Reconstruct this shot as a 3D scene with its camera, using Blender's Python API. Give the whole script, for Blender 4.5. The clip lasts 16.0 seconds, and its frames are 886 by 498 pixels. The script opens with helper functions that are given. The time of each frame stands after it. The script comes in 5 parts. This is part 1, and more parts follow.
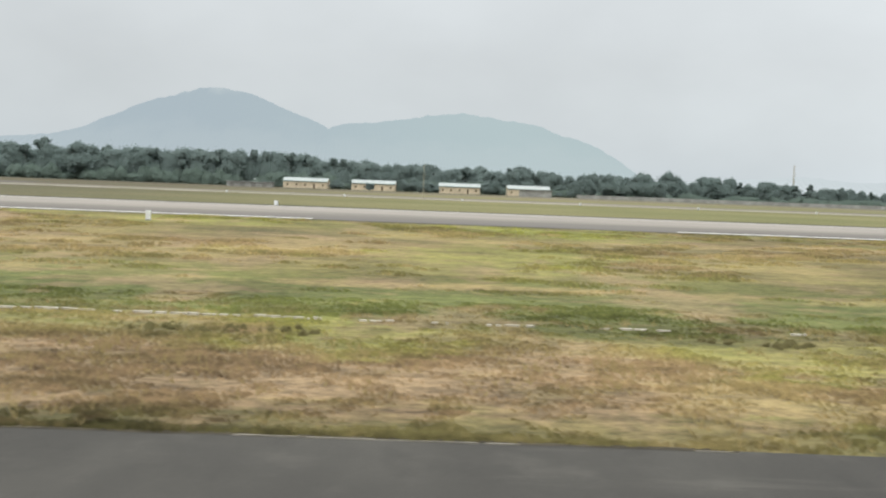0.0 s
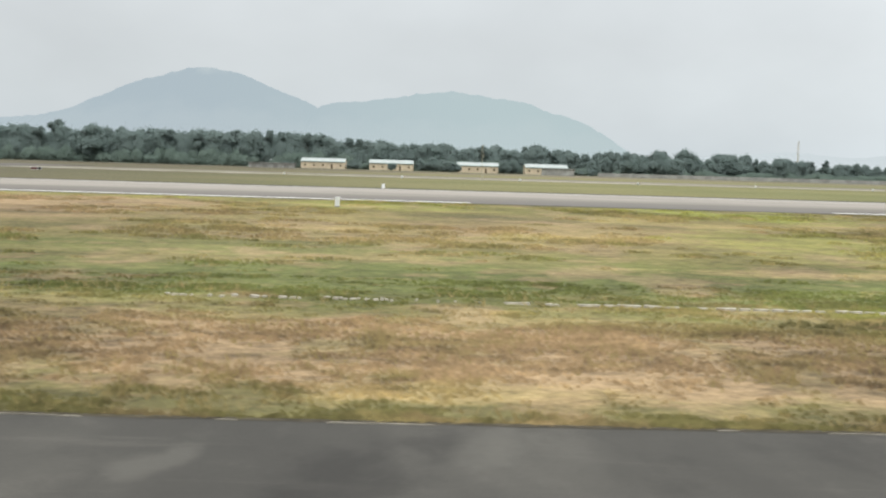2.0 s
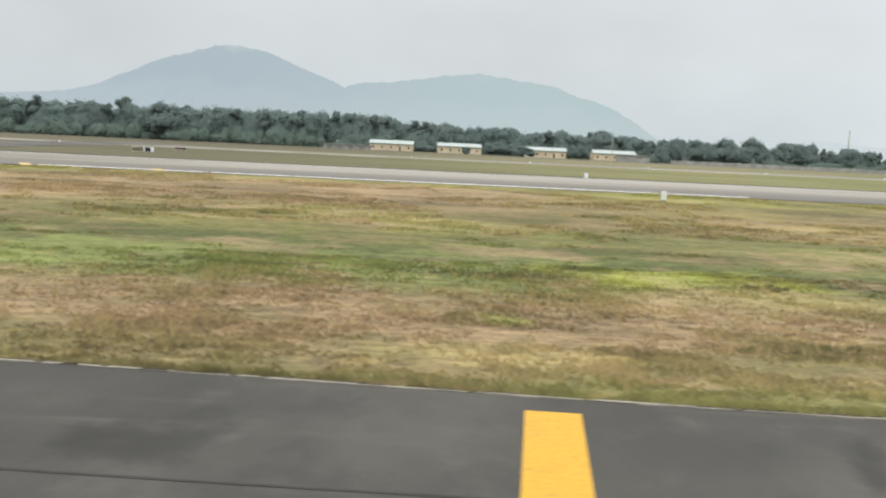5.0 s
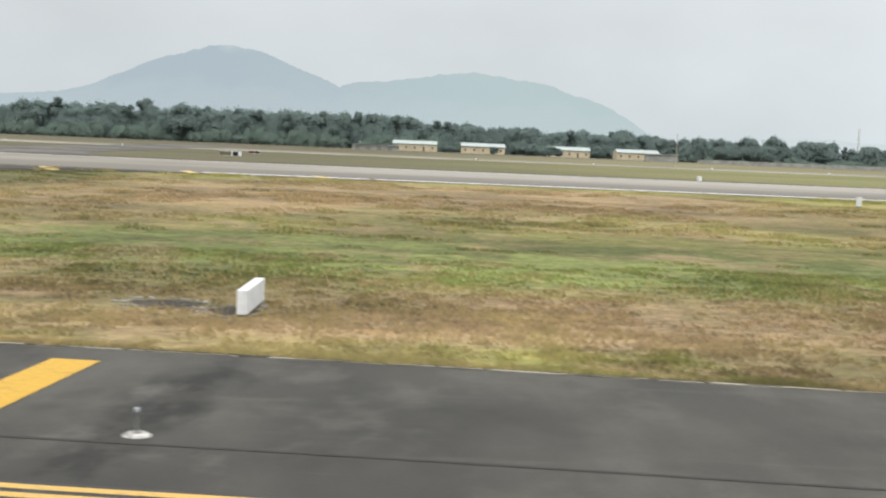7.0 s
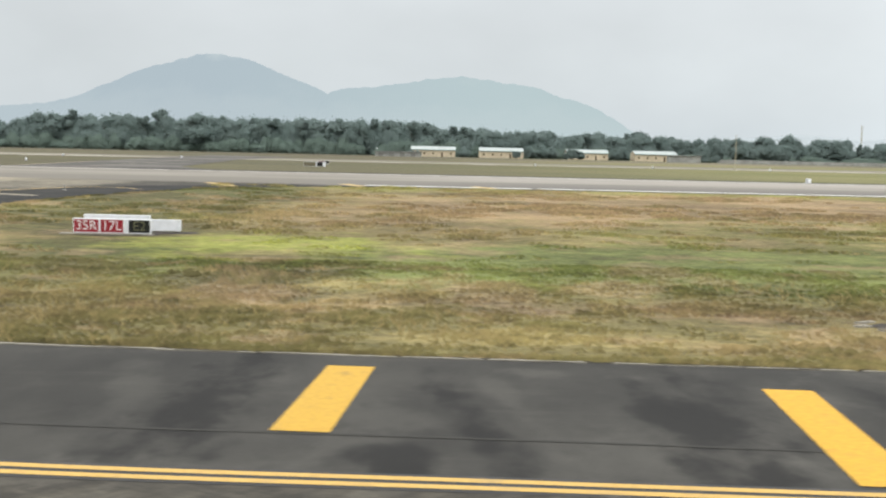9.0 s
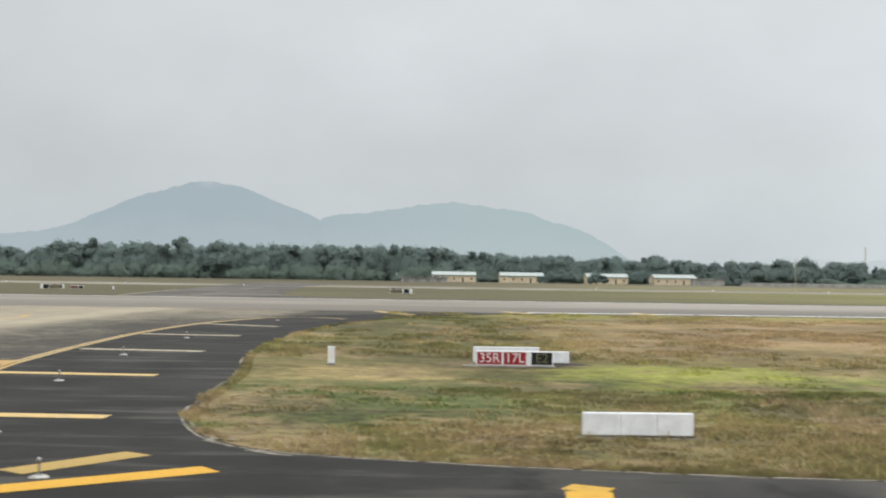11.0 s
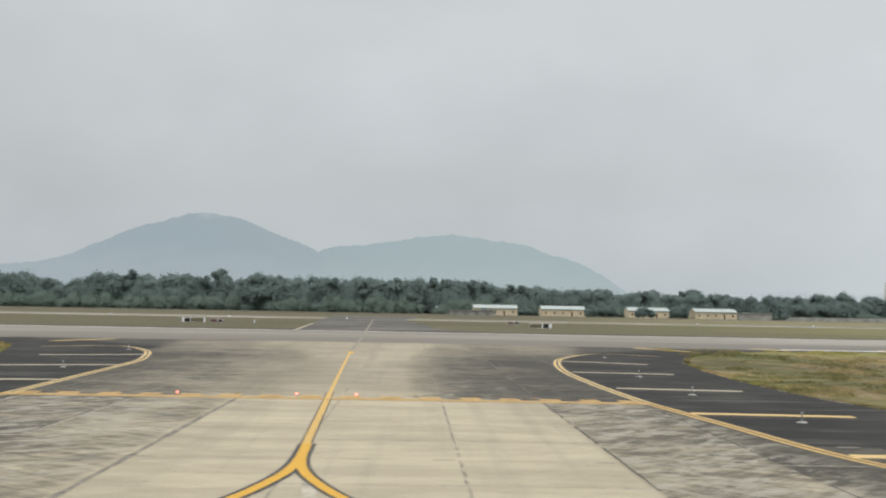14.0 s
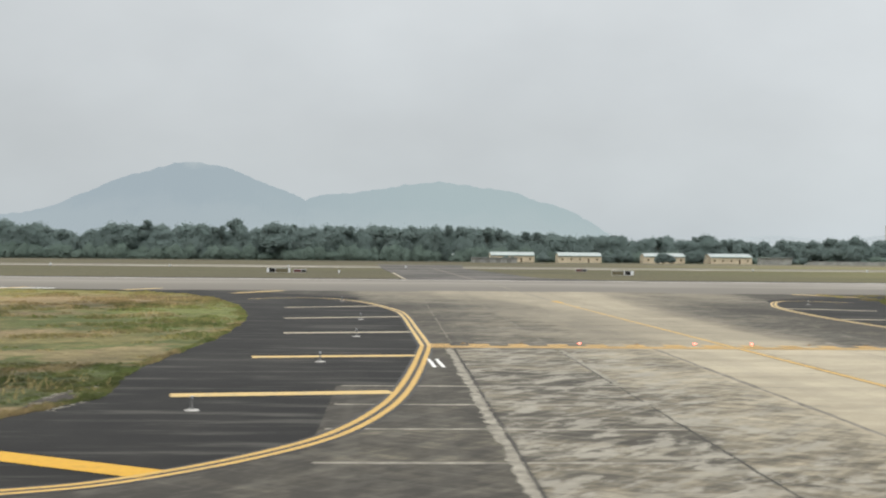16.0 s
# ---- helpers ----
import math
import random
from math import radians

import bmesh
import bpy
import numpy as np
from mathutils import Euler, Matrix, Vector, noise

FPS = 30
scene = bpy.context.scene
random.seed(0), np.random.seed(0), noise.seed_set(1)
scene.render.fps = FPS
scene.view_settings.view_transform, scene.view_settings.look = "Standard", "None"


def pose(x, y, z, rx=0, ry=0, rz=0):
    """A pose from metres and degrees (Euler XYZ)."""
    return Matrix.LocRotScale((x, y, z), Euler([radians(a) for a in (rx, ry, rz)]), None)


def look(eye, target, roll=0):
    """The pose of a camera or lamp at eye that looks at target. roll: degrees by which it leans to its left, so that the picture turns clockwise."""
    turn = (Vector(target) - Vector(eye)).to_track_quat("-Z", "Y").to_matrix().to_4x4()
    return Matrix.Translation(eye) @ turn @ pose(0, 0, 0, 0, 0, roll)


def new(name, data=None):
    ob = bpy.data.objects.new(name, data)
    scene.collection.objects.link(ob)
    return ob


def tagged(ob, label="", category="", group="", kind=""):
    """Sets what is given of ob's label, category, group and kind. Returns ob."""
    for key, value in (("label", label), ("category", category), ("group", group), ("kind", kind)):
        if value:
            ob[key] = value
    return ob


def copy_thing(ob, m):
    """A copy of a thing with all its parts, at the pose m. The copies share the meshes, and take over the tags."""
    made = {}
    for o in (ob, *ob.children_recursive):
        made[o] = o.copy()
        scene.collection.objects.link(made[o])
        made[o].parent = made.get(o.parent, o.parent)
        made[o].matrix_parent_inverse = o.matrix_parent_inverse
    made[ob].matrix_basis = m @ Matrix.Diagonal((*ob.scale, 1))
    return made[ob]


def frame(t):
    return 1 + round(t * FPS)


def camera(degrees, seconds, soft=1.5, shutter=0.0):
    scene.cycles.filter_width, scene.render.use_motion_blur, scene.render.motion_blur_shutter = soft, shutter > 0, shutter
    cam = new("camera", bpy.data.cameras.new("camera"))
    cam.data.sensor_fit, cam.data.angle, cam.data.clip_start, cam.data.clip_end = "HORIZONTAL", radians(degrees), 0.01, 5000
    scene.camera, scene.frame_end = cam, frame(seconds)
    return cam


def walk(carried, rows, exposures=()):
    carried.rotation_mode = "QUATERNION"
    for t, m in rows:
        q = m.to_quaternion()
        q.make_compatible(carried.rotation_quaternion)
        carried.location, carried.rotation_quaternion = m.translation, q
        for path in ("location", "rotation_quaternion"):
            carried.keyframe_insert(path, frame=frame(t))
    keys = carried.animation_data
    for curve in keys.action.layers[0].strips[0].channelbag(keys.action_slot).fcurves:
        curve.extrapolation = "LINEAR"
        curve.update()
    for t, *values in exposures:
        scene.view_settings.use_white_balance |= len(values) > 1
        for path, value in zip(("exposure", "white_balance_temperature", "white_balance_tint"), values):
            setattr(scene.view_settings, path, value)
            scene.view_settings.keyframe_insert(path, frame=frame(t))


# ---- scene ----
# The camera looks out of the side window of a taxiing aircraft; x runs along the taxiway, y towards the runway.
cam = camera(40.0, 16.0, soft=2.1, shutter=0.25)
ROWS = [
    (0.0, 0.00, -0.00, 4.38, 0.37, -3.09, 2.13),
    (0.5, -4.69, -0.03, 4.38, 0.51, -3.20, 2.29),
    (1.0, -9.40, -0.07, 4.38, 0.27, -3.41, 2.06),
    (1.5, -14.11, -0.10, 4.38, -0.10, -3.72, 1.68),
    (2.0, -18.80, -0.14, 4.38, -0.33, -4.09, 1.64),
    (2.5, -23.50, -0.19, 4.38, -0.24, -4.06, 1.70),
    (3.0, -28.22, -0.23, 4.38, -0.07, -3.95, 1.99),
    (3.5, -32.97, -0.28, 4.38, 0.05, -4.41, 2.28),
    (4.0, -37.79, -0.33, 4.38, 0.27, -4.56, 2.72),
    (4.5, -42.56, -0.38, 4.38, 0.39, -4.67, 2.71),
    (5.0, -47.29, -0.44, 4.38, 0.42, -4.97, 2.67),
    (5.2, -49.19, -0.46, 4.38, 0.37, -5.36, 2.58),
    (7.3, -69.15, -0.73, 4.38, -0.03, -4.81, 2.42),
    (7.5, -71.09, -0.76, 4.38, -0.02, -4.51, 2.46),
    (8.0, -75.94, -0.83, 4.38, -0.25, -3.83, 2.10),
    (8.5, -80.82, -0.91, 4.38, -0.49, -4.21, 1.75),
    (9.0, -85.70, -0.98, 4.38, -0.63, -4.79, 1.27),
    (9.5, -90.55, -1.06, 4.38, -0.33, -3.13, 0.21),
    (10.0, -95.38, -1.15, 4.38, -0.04, -0.38, -0.04),
    (10.2, -97.32, -1.18, 4.38, -0.23, 0.55, 0.17),
    (12.3, -117.68, -1.56, 4.38, -1.83, 1.24, 0.75),
    (12.5, -119.62, -1.60, 4.38, -1.89, 1.19, 0.74),
    (13.0, -124.47, -1.70, 4.38, -1.74, 1.90, 1.08),
    (13.5, -129.37, -1.80, 4.38, -1.59, 2.54, 1.00),
    (14.0, -134.28, -1.91, 4.38, -1.52, 2.60, 1.06),
    (14.5, -139.20, -2.01, 4.38, -1.66, 2.03, 0.65),
    (15.0, -144.12, -2.12, 4.38, -1.99, 0.89, 0.64),
    (15.5, -149.04, -2.23, 4.38, -2.24, 0.21, 0.45),
    (16.0, -153.98, -2.35, 4.38, -2.36, 0.13, 0.52),
]


def shot(x, y, z, yaw, pitch, roll):
    return pose(x, y, z, 90 + pitch, 0, yaw) @ pose(0, 0, 0, 0, 0, roll)


walk(cam, [(t, shot(*r)) for t, *r in ROWS],
     exposures=[(0.0, 0.0), (2.0, 0.05), (5.0, 0.05), (7.5, 0.08), (8.5, 0.0), (9.0, 0.1), (9.5, 0.2), (10.2, -0.12), (12.5, -0.14), (13.5, -0.26), (14.0, -0.3), (15.0, -0.26), (16.0, -0.18)])

# ---------------------------------------------------------------- sky and sun
world = bpy.data.worlds.new("overcast_sky")
scene.world = world
world.use_nodes = True
wn, wl = world.node_tree.nodes, world.node_tree.links
wn.clear()
w_out = wn.new("ShaderNodeOutputWorld")
w_bg = wn.new("ShaderNodeBackground")
w_sky = wn.new("ShaderNodeTexSky")
w_sky.sky_type, w_sky.sun_disc = "NISHITA", False
w_sky.sun_elevation, w_sky.sun_rotation = radians(48), radians(200)
w_sky.dust_density = 4.0
w_coord = wn.new("ShaderNodeTexCoord")
w_sep = wn.new("ShaderNodeSeparateXYZ")
wl.new(w_coord.outputs["Generated"], w_sep.inputs[0])
# an overcast sky is brighter overhead than at the horizon
w_ramp = wn.new("ShaderNodeValToRGB")
wl.new(w_sep.outputs["Z"], w_ramp.inputs[0])
el = w_ramp.color_ramp.elements
el[0].position, el[0].color = 0.0, (0.60, 0.66, 0.69, 1)
el[1].position, el[1].color = 1.0, (2.10, 2.12, 2.12, 1)
for at, col in ((0.03, (0.61, 0.66, 0.685, 1)), (0.10, (0.63, 0.665, 0.682, 1)), (0.25, (0.705, 0.735, 0.745, 1)), (0.5, (1.25, 1.26, 1.26, 1))):
    e = el.new(at)
    e.color = col
w_map = wn.new("ShaderNodeMapping")
w_map.inputs["Scale"].default_value = (2.4, 2.4, 4.2)
wl.new(w_coord.outputs["Generated"], w_map.inputs[0])
w_noise = wn.new("ShaderNodeTexNoise")
w_noise.inputs["Scale"].default_value, w_noise.inputs["Detail"].default_value = 1.6, 6
w_noise.inputs["Roughness"].default_value = 0.5
wl.new(w_map.outputs[0], w_noise.inputs["Vector"])
w_cl = wn.new("ShaderNodeMapRange")
w_cl.inputs["From Min"].default_value, w_cl.inputs["From Max"].default_value = 0.3, 0.7
w_cl.inputs["To Min"].default_value, w_cl.inputs["To Max"].default_value = 0.90, 1.06
wl.new(w_noise.outputs["Fac"], w_cl.inputs["Value"])
w_side = wn.new("ShaderNodeMapRange")  # the cloud is thinner to the east
w_side.inputs["From Min"].default_value, w_side.inputs["From Max"].default_value = -0.4, 0.4
w_side.inputs["To Min"].default_value, w_side.inputs["To Max"].default_value = 0.95, 1.10
wl.new(w_sep.outputs["X"], w_side.inputs["Value"])
w_thick = wn.new("ShaderNodeMath")
w_thick.operation = "MULTIPLY"
wl.new(w_cl.outputs[0], w_thick.inputs[0])
wl.new(w_side.outputs[0], w_thick.inputs[1])
w_mul = wn.new("ShaderNodeVectorMath")
w_mul.operation = "MULTIPLY"
wl.new(w_ramp.outputs["Color"], w_mul.inputs[0])
wl.new(w_thick.outputs[0], w_mul.inputs[1])
w_thin = wn.new("ShaderNodeVectorMath")
w_thin.operation = "SCALE"
w_thin.inputs["Scale"].default_value = 0.01
wl.new(w_sky.outputs[0], w_thin.inputs[0])
w_add = wn.new("ShaderNodeVectorMath")
w_add.operation = "ADD"
wl.new(w_mul.outputs[0], w_add.inputs[0])
wl.new(w_thin.outputs[0], w_add.inputs[1])
wl.new(w_add.outputs[0], w_bg.inputs["Color"])
w_bg.inputs["Strength"].default_value = 1.0
wl.new(w_bg.outputs[0], w_out.inputs[0])

sun = new("sun", bpy.data.lights.new("sun", "SUN"))
sun.data.energy, sun.data.angle, sun.data.color = 0.7, radians(25), (1.0, 0.96, 0.9)
sun.matrix_world = look((-20, -40, 55), (0, 0, 0))


# ---------------------------------------------------------------- materials
def mat(name, rough=0.9, metal=0.0):
    m = bpy.data.materials.new(name)
    m.use_nodes = True
    b = m.node_tree.nodes["Principled BSDF"]
    b.inputs["Roughness"].default_value, b.inputs["Metallic"].default_value = rough, metal
    b.inputs["Specular IOR Level"].default_value = 0.25
    return m, m.node_tree.nodes, m.node_tree.links, b


def ramp(n, l, fac, stops):
    r = n.new("ShaderNodeValToRGB")
    e = r.color_ramp.elements
    e[0].position, e[0].color = stops[0][0], (*stops[0][1], 1)
    e[1].position, e[1].color = stops[-1][0], (*stops[-1][1], 1)
    for at, col in stops[1:-1]:
        k = e.new(at)
        k.color = (*col, 1)
    l.new(fac, r.inputs[0])
    return r.outputs[0]


def noise_tex(n, l, scale, stretch=(1, 1, 1), detail=5, rough=0.55, vec=None, shift=(0, 0, 0)):
    if vec is None:
        vec = n.new("ShaderNodeNewGeometry").outputs["Position"]
    mp = n.new("ShaderNodeMapping")
    mp.inputs["Scale"].default_value = stretch
    mp.inputs["Location"].default_value = shift
    l.new(vec, mp.inputs[0])
    t = n.new("ShaderNodeTexNoise")
    t.inputs["Scale"].default_value, t.inputs["Detail"].default_value, t.inputs["Roughness"].default_value = scale, detail, rough
    l.new(mp.outputs[0], t.inputs["Vector"])
    return t.outputs["Fac"]


def calc(n, l, op, a, b, clamp=False):
    k = n.new("ShaderNodeMath")
    k.operation, k.use_clamp = op, clamp
    for i, v in enumerate((a, b)):
        if isinstance(v, (int, float)):
            k.inputs[i].default_value = v
        else:
            l.new(v, k.inputs[i])
    return k.outputs[0]


def span(n, l, v, lo, hi, a=0.0, b=1.0):
    k = n.new("ShaderNodeMapRange")
    k.interpolation_type = "SMOOTHSTEP"
    for key, val in (("From Min", lo), ("From Max", hi), ("To Min", a), ("To Max", b)):
        k.inputs[key].default_value = val
    l.new(v, k.inputs["Value"])
    return k.outputs[0]


def blend(n, l, fac, a, b, mode="MIX"):
    k = n.new("ShaderNodeMix")
    k.data_type, k.blend_type = "RGBA", mode
    for sock, v in ((k.inputs[0], fac), (k.inputs[6], a), (k.inputs[7], b)):
        if isinstance(v, (int, float)):
            sock.default_value = v
        elif isinstance(v, tuple):
            sock.default_value = (*v, 1)
        else:
            l.new(v, sock)
    return k.outputs[2]


def bump(n, l, b, height, strength=0.4, dist=0.02):
    k = n.new("ShaderNodeBump")
    k.inputs["Strength"].default_value, k.inputs["Distance"].default_value = strength, dist
    l.new(height, k.inputs["Height"])
    l.new(k.outputs[0], b.inputs["Normal"])


def plain(name, col, rough=0.7, metal=0.0, var=0.12, scale=3.0, grain=30.0):
    """A surface of one paint or stuff, with blotches and grain."""
    m, n, l, b = mat(name, rough, metal)
    co = n.new("ShaderNodeTexCoord").outputs["Object"]
    f1 = noise_tex(n, l, scale, vec=co)
    f2 = noise_tex(n, l, grain, vec=co, detail=3)
    k = calc(n, l, "ADD", span(n, l, f1, 0.3, 0.7, 1 - var, 1 + var), span(n, l, f2, 0.3, 0.7, -var / 2, var / 2))
    v = n.new("ShaderNodeVectorMath")
    v.operation = "SCALE"
    v.inputs[0].default_value = col
    l.new(k, v.inputs["Scale"])
    l.new(v.outputs[0], b.inputs["Base Color"])
    bump(n, l, b, f2, 0.15, 0.005)
    return m


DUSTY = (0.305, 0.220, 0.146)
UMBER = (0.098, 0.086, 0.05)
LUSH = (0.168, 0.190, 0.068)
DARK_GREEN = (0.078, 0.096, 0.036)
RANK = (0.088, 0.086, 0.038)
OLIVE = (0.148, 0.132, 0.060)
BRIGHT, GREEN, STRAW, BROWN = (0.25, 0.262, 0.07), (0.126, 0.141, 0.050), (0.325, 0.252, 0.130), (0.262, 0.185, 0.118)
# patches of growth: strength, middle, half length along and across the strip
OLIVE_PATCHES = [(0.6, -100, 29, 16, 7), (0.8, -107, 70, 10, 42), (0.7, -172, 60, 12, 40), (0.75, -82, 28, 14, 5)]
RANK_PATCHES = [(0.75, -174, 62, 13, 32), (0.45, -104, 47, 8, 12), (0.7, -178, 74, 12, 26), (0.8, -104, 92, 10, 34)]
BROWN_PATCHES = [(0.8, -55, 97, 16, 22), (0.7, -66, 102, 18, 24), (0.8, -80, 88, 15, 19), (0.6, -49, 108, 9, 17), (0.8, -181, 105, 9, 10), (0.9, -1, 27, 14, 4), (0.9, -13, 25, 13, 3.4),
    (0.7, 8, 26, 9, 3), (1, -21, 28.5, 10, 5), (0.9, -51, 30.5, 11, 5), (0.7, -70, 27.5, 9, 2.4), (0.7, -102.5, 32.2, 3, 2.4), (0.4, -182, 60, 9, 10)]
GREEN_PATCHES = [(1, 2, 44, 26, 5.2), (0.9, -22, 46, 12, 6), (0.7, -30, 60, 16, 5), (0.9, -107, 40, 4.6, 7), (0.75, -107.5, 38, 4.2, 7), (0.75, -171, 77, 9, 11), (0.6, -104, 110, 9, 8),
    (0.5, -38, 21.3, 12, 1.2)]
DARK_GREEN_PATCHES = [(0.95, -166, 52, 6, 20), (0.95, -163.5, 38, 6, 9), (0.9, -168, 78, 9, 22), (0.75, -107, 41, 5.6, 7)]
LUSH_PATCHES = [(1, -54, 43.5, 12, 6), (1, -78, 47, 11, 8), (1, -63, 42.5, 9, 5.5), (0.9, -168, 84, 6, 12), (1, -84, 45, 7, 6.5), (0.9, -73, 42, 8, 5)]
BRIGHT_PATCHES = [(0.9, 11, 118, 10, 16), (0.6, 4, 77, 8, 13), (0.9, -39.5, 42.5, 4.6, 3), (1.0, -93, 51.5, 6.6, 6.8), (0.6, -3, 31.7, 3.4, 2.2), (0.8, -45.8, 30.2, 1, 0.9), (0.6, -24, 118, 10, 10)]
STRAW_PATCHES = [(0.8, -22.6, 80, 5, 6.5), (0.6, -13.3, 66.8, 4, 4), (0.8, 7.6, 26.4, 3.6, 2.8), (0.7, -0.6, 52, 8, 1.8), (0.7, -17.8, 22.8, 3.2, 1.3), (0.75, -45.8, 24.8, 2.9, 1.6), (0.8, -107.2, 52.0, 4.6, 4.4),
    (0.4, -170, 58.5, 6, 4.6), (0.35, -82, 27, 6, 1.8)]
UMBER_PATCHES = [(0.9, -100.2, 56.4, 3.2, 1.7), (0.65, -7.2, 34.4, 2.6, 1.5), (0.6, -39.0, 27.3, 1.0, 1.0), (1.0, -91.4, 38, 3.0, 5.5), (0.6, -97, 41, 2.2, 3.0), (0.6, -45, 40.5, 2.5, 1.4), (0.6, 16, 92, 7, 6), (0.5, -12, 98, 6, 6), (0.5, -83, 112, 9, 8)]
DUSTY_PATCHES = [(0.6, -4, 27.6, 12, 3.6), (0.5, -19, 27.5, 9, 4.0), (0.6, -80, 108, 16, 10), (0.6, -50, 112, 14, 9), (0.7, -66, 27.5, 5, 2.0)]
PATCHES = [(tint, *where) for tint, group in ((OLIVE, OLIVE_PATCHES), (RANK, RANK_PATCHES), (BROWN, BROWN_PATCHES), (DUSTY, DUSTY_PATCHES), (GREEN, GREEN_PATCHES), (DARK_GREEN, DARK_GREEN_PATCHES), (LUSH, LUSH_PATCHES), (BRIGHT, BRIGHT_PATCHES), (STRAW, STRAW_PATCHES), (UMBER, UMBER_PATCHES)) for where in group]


# wandering growth at several sizes: colour, frequency along and across, from, to, strength, offset
GROWTH = [(GREEN, 0.022, 0.020, 0.52, 0.60, 0.4, 13.0), (BROWN, 0.026, 0.022, 0.53, 0.61, 0.45, 91.0), (STRAW, 0.045, 0.04, 0.56, 0.64, 0.4, 47.0), (BRIGHT, 0.035, 0.035, 0.58, 0.66, 0.55, 71.0),
          (OLIVE, 0.07, 0.08, 0.54, 0.62, 0.65, 23.0), (STRAW, 0.13, 0.15, 0.55, 0.63, 0.45, 5.0), (OLIVE, 0.20, 0.24, 0.55, 0.66, 0.4, 37.0), (BROWN, 0.26, 0.30, 0.56, 0.64, 0.55, 61.0), (STRAW, 0.5, 0.55, 0.58, 0.66, 0.35, 83.0),
          (DUSTY, 0.16, 0.09, 0.54, 0.62, 0.5, 103.0), (OLIVE, 0.22, 0.12, 0.55, 0.63, 0.45, 121.0)]


def grass_colour(n, l):
    """Mown airfield grass: bands along the strip, with dry and green patches of ragged outline."""
    pos = n.new("ShaderNodeNewGeometry").outputs["Position"]
    sep = n.new("ShaderNodeSeparateXYZ")
    l.new(pos, sep.inputs[0])
    warp = noise_tex(n, l, 1.0, (0.06, 0.08, 0), 5, 0.62)
    y = calc(n, l, "ADD", sep.outputs["Y"], span(n, l, warp, 0.25, 0.75, -4.0, 4.0))
    t = calc(n, l, "DIVIDE", calc(n, l, "SUBTRACT", y, 20.0), 120.0, True)
    col = ramp(n, l, t, GRASS_BANDS)
    for tint, sx, sy, lo, hi, most, shift in GROWTH[:6]:
        f = noise_tex(n, l, 1.0, (sx, sy, 0), 5, 0.58, shift=(shift, shift * 0.37, 0))
        col = blend(n, l, span(n, l, f, lo, hi, 0, most), col, tint)
    rag = noise_tex(n, l, 1.0, (0.30, 0.34, 0), 7, 0.66, shift=(31, 17, 0))
    fray = span(n, l, rag, 0.2, 0.8, -0.75, 0.75)
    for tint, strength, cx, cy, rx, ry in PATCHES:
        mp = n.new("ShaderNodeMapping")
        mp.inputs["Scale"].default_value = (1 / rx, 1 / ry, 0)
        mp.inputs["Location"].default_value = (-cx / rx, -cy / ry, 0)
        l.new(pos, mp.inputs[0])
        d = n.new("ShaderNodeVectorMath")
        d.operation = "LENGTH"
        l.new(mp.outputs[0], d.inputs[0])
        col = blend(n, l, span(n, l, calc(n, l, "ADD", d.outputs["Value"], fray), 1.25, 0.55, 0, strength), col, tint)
    for tint, sx, sy, lo, hi, most, shift in GROWTH[6:]:
        f = noise_tex(n, l, 1.0, (sx, sy, 0), 5, 0.58, shift=(shift, shift * 0.37, 0))
        col = blend(n, l, span(n, l, f, lo, hi, 0, most), col, tint)
    lines = noise_tex(n, l, 1.0, (0.11, 0.5, 0), 6, 0.7, shift=(7, 29, 0))
    flecks = noise_tex(n, l, 1.0, (1.2, 1.3, 0), 6, 0.72, shift=(17, 5, 0))
    tufty = noise_tex(n, l, 1.0, (3.0, 3.0, 0), 4, 0.7, shift=(3, 41, 0))
    near = span(n, l, sep.outputs["Y"], 26, 75, 1.0, 0.7)
    mass = noise_tex(n, l, 1.0, (0.085, 0.10, 0), 6, 0.6, shift=(57, 19, 0))
    stand = noise_tex(n, l, 1.0, (0.022, 0.028, 0), 5, 0.6, shift=(77, 9, 0))
    k = calc(n, l, "ADD", span(n, l, lines, 0.36, 0.64, -0.15, 0.12), span(n, l, flecks, 0.36, 0.62, -0.25, 0.20))
    k = calc(n, l, "ADD", k, span(n, l, tufty, 0.34, 0.66, -0.12, 0.12))
    k = calc(n, l, "ADD", calc(n, l, "MULTIPLY", k, near), 0.97)
    k = calc(n, l, "ADD", k, calc(n, l, "ADD", span(n, l, mass, 0.36, 0.64, -0.24, 0.20), span(n, l, stand, 0.36, 0.64, -0.14, 0.14)))
    v = n.new("ShaderNodeVectorMath")
    v.operation = "SCALE"
    l.new(col, v.inputs[0])
    l.new(k, v.inputs["Scale"])
    col = blend(n, l, 1.0, v.outputs[0], (1.0, 1.0, 0.86), "MULTIPLY")
    far = span(n, l, sep.outputs["Y"], 150, 185)
    olive = blend(n, l, span(n, l, noise_tex(n, l, 1.0, (0.012, 0.016, 0), 6, 0.62), 0.36, 0.64), (0.150, 0.154, 0.058), (0.215, 0.198, 0.088))
    dusty = calc(n, l, "MULTIPLY", span(n, l, sep.outputs["Y"], 380, 520), span(n, l, noise_tex(n, l, 1.0, (0.006, 0.014, 0), 5), 0.4, 0.6, 0.4, 1.0))
    olive = blend(n, l, dusty, olive, (0.19, 0.163, 0.112))
    olive = blend(n, l, span(n, l, sep.outputs["Y"], 575, 640, 0, 0.55), olive, (0.105, 0.105, 0.055))
    rough = calc(n, l, "MULTIPLY", span(n, l, sep.outputs["X"], 20, -120), span(n, l, noise_tex(n, l, 1.0, (0.01, 0.06, 0), 5, 0.6, shift=(4, 4, 0)), 0.3, 0.6, 0.6, 1.0))
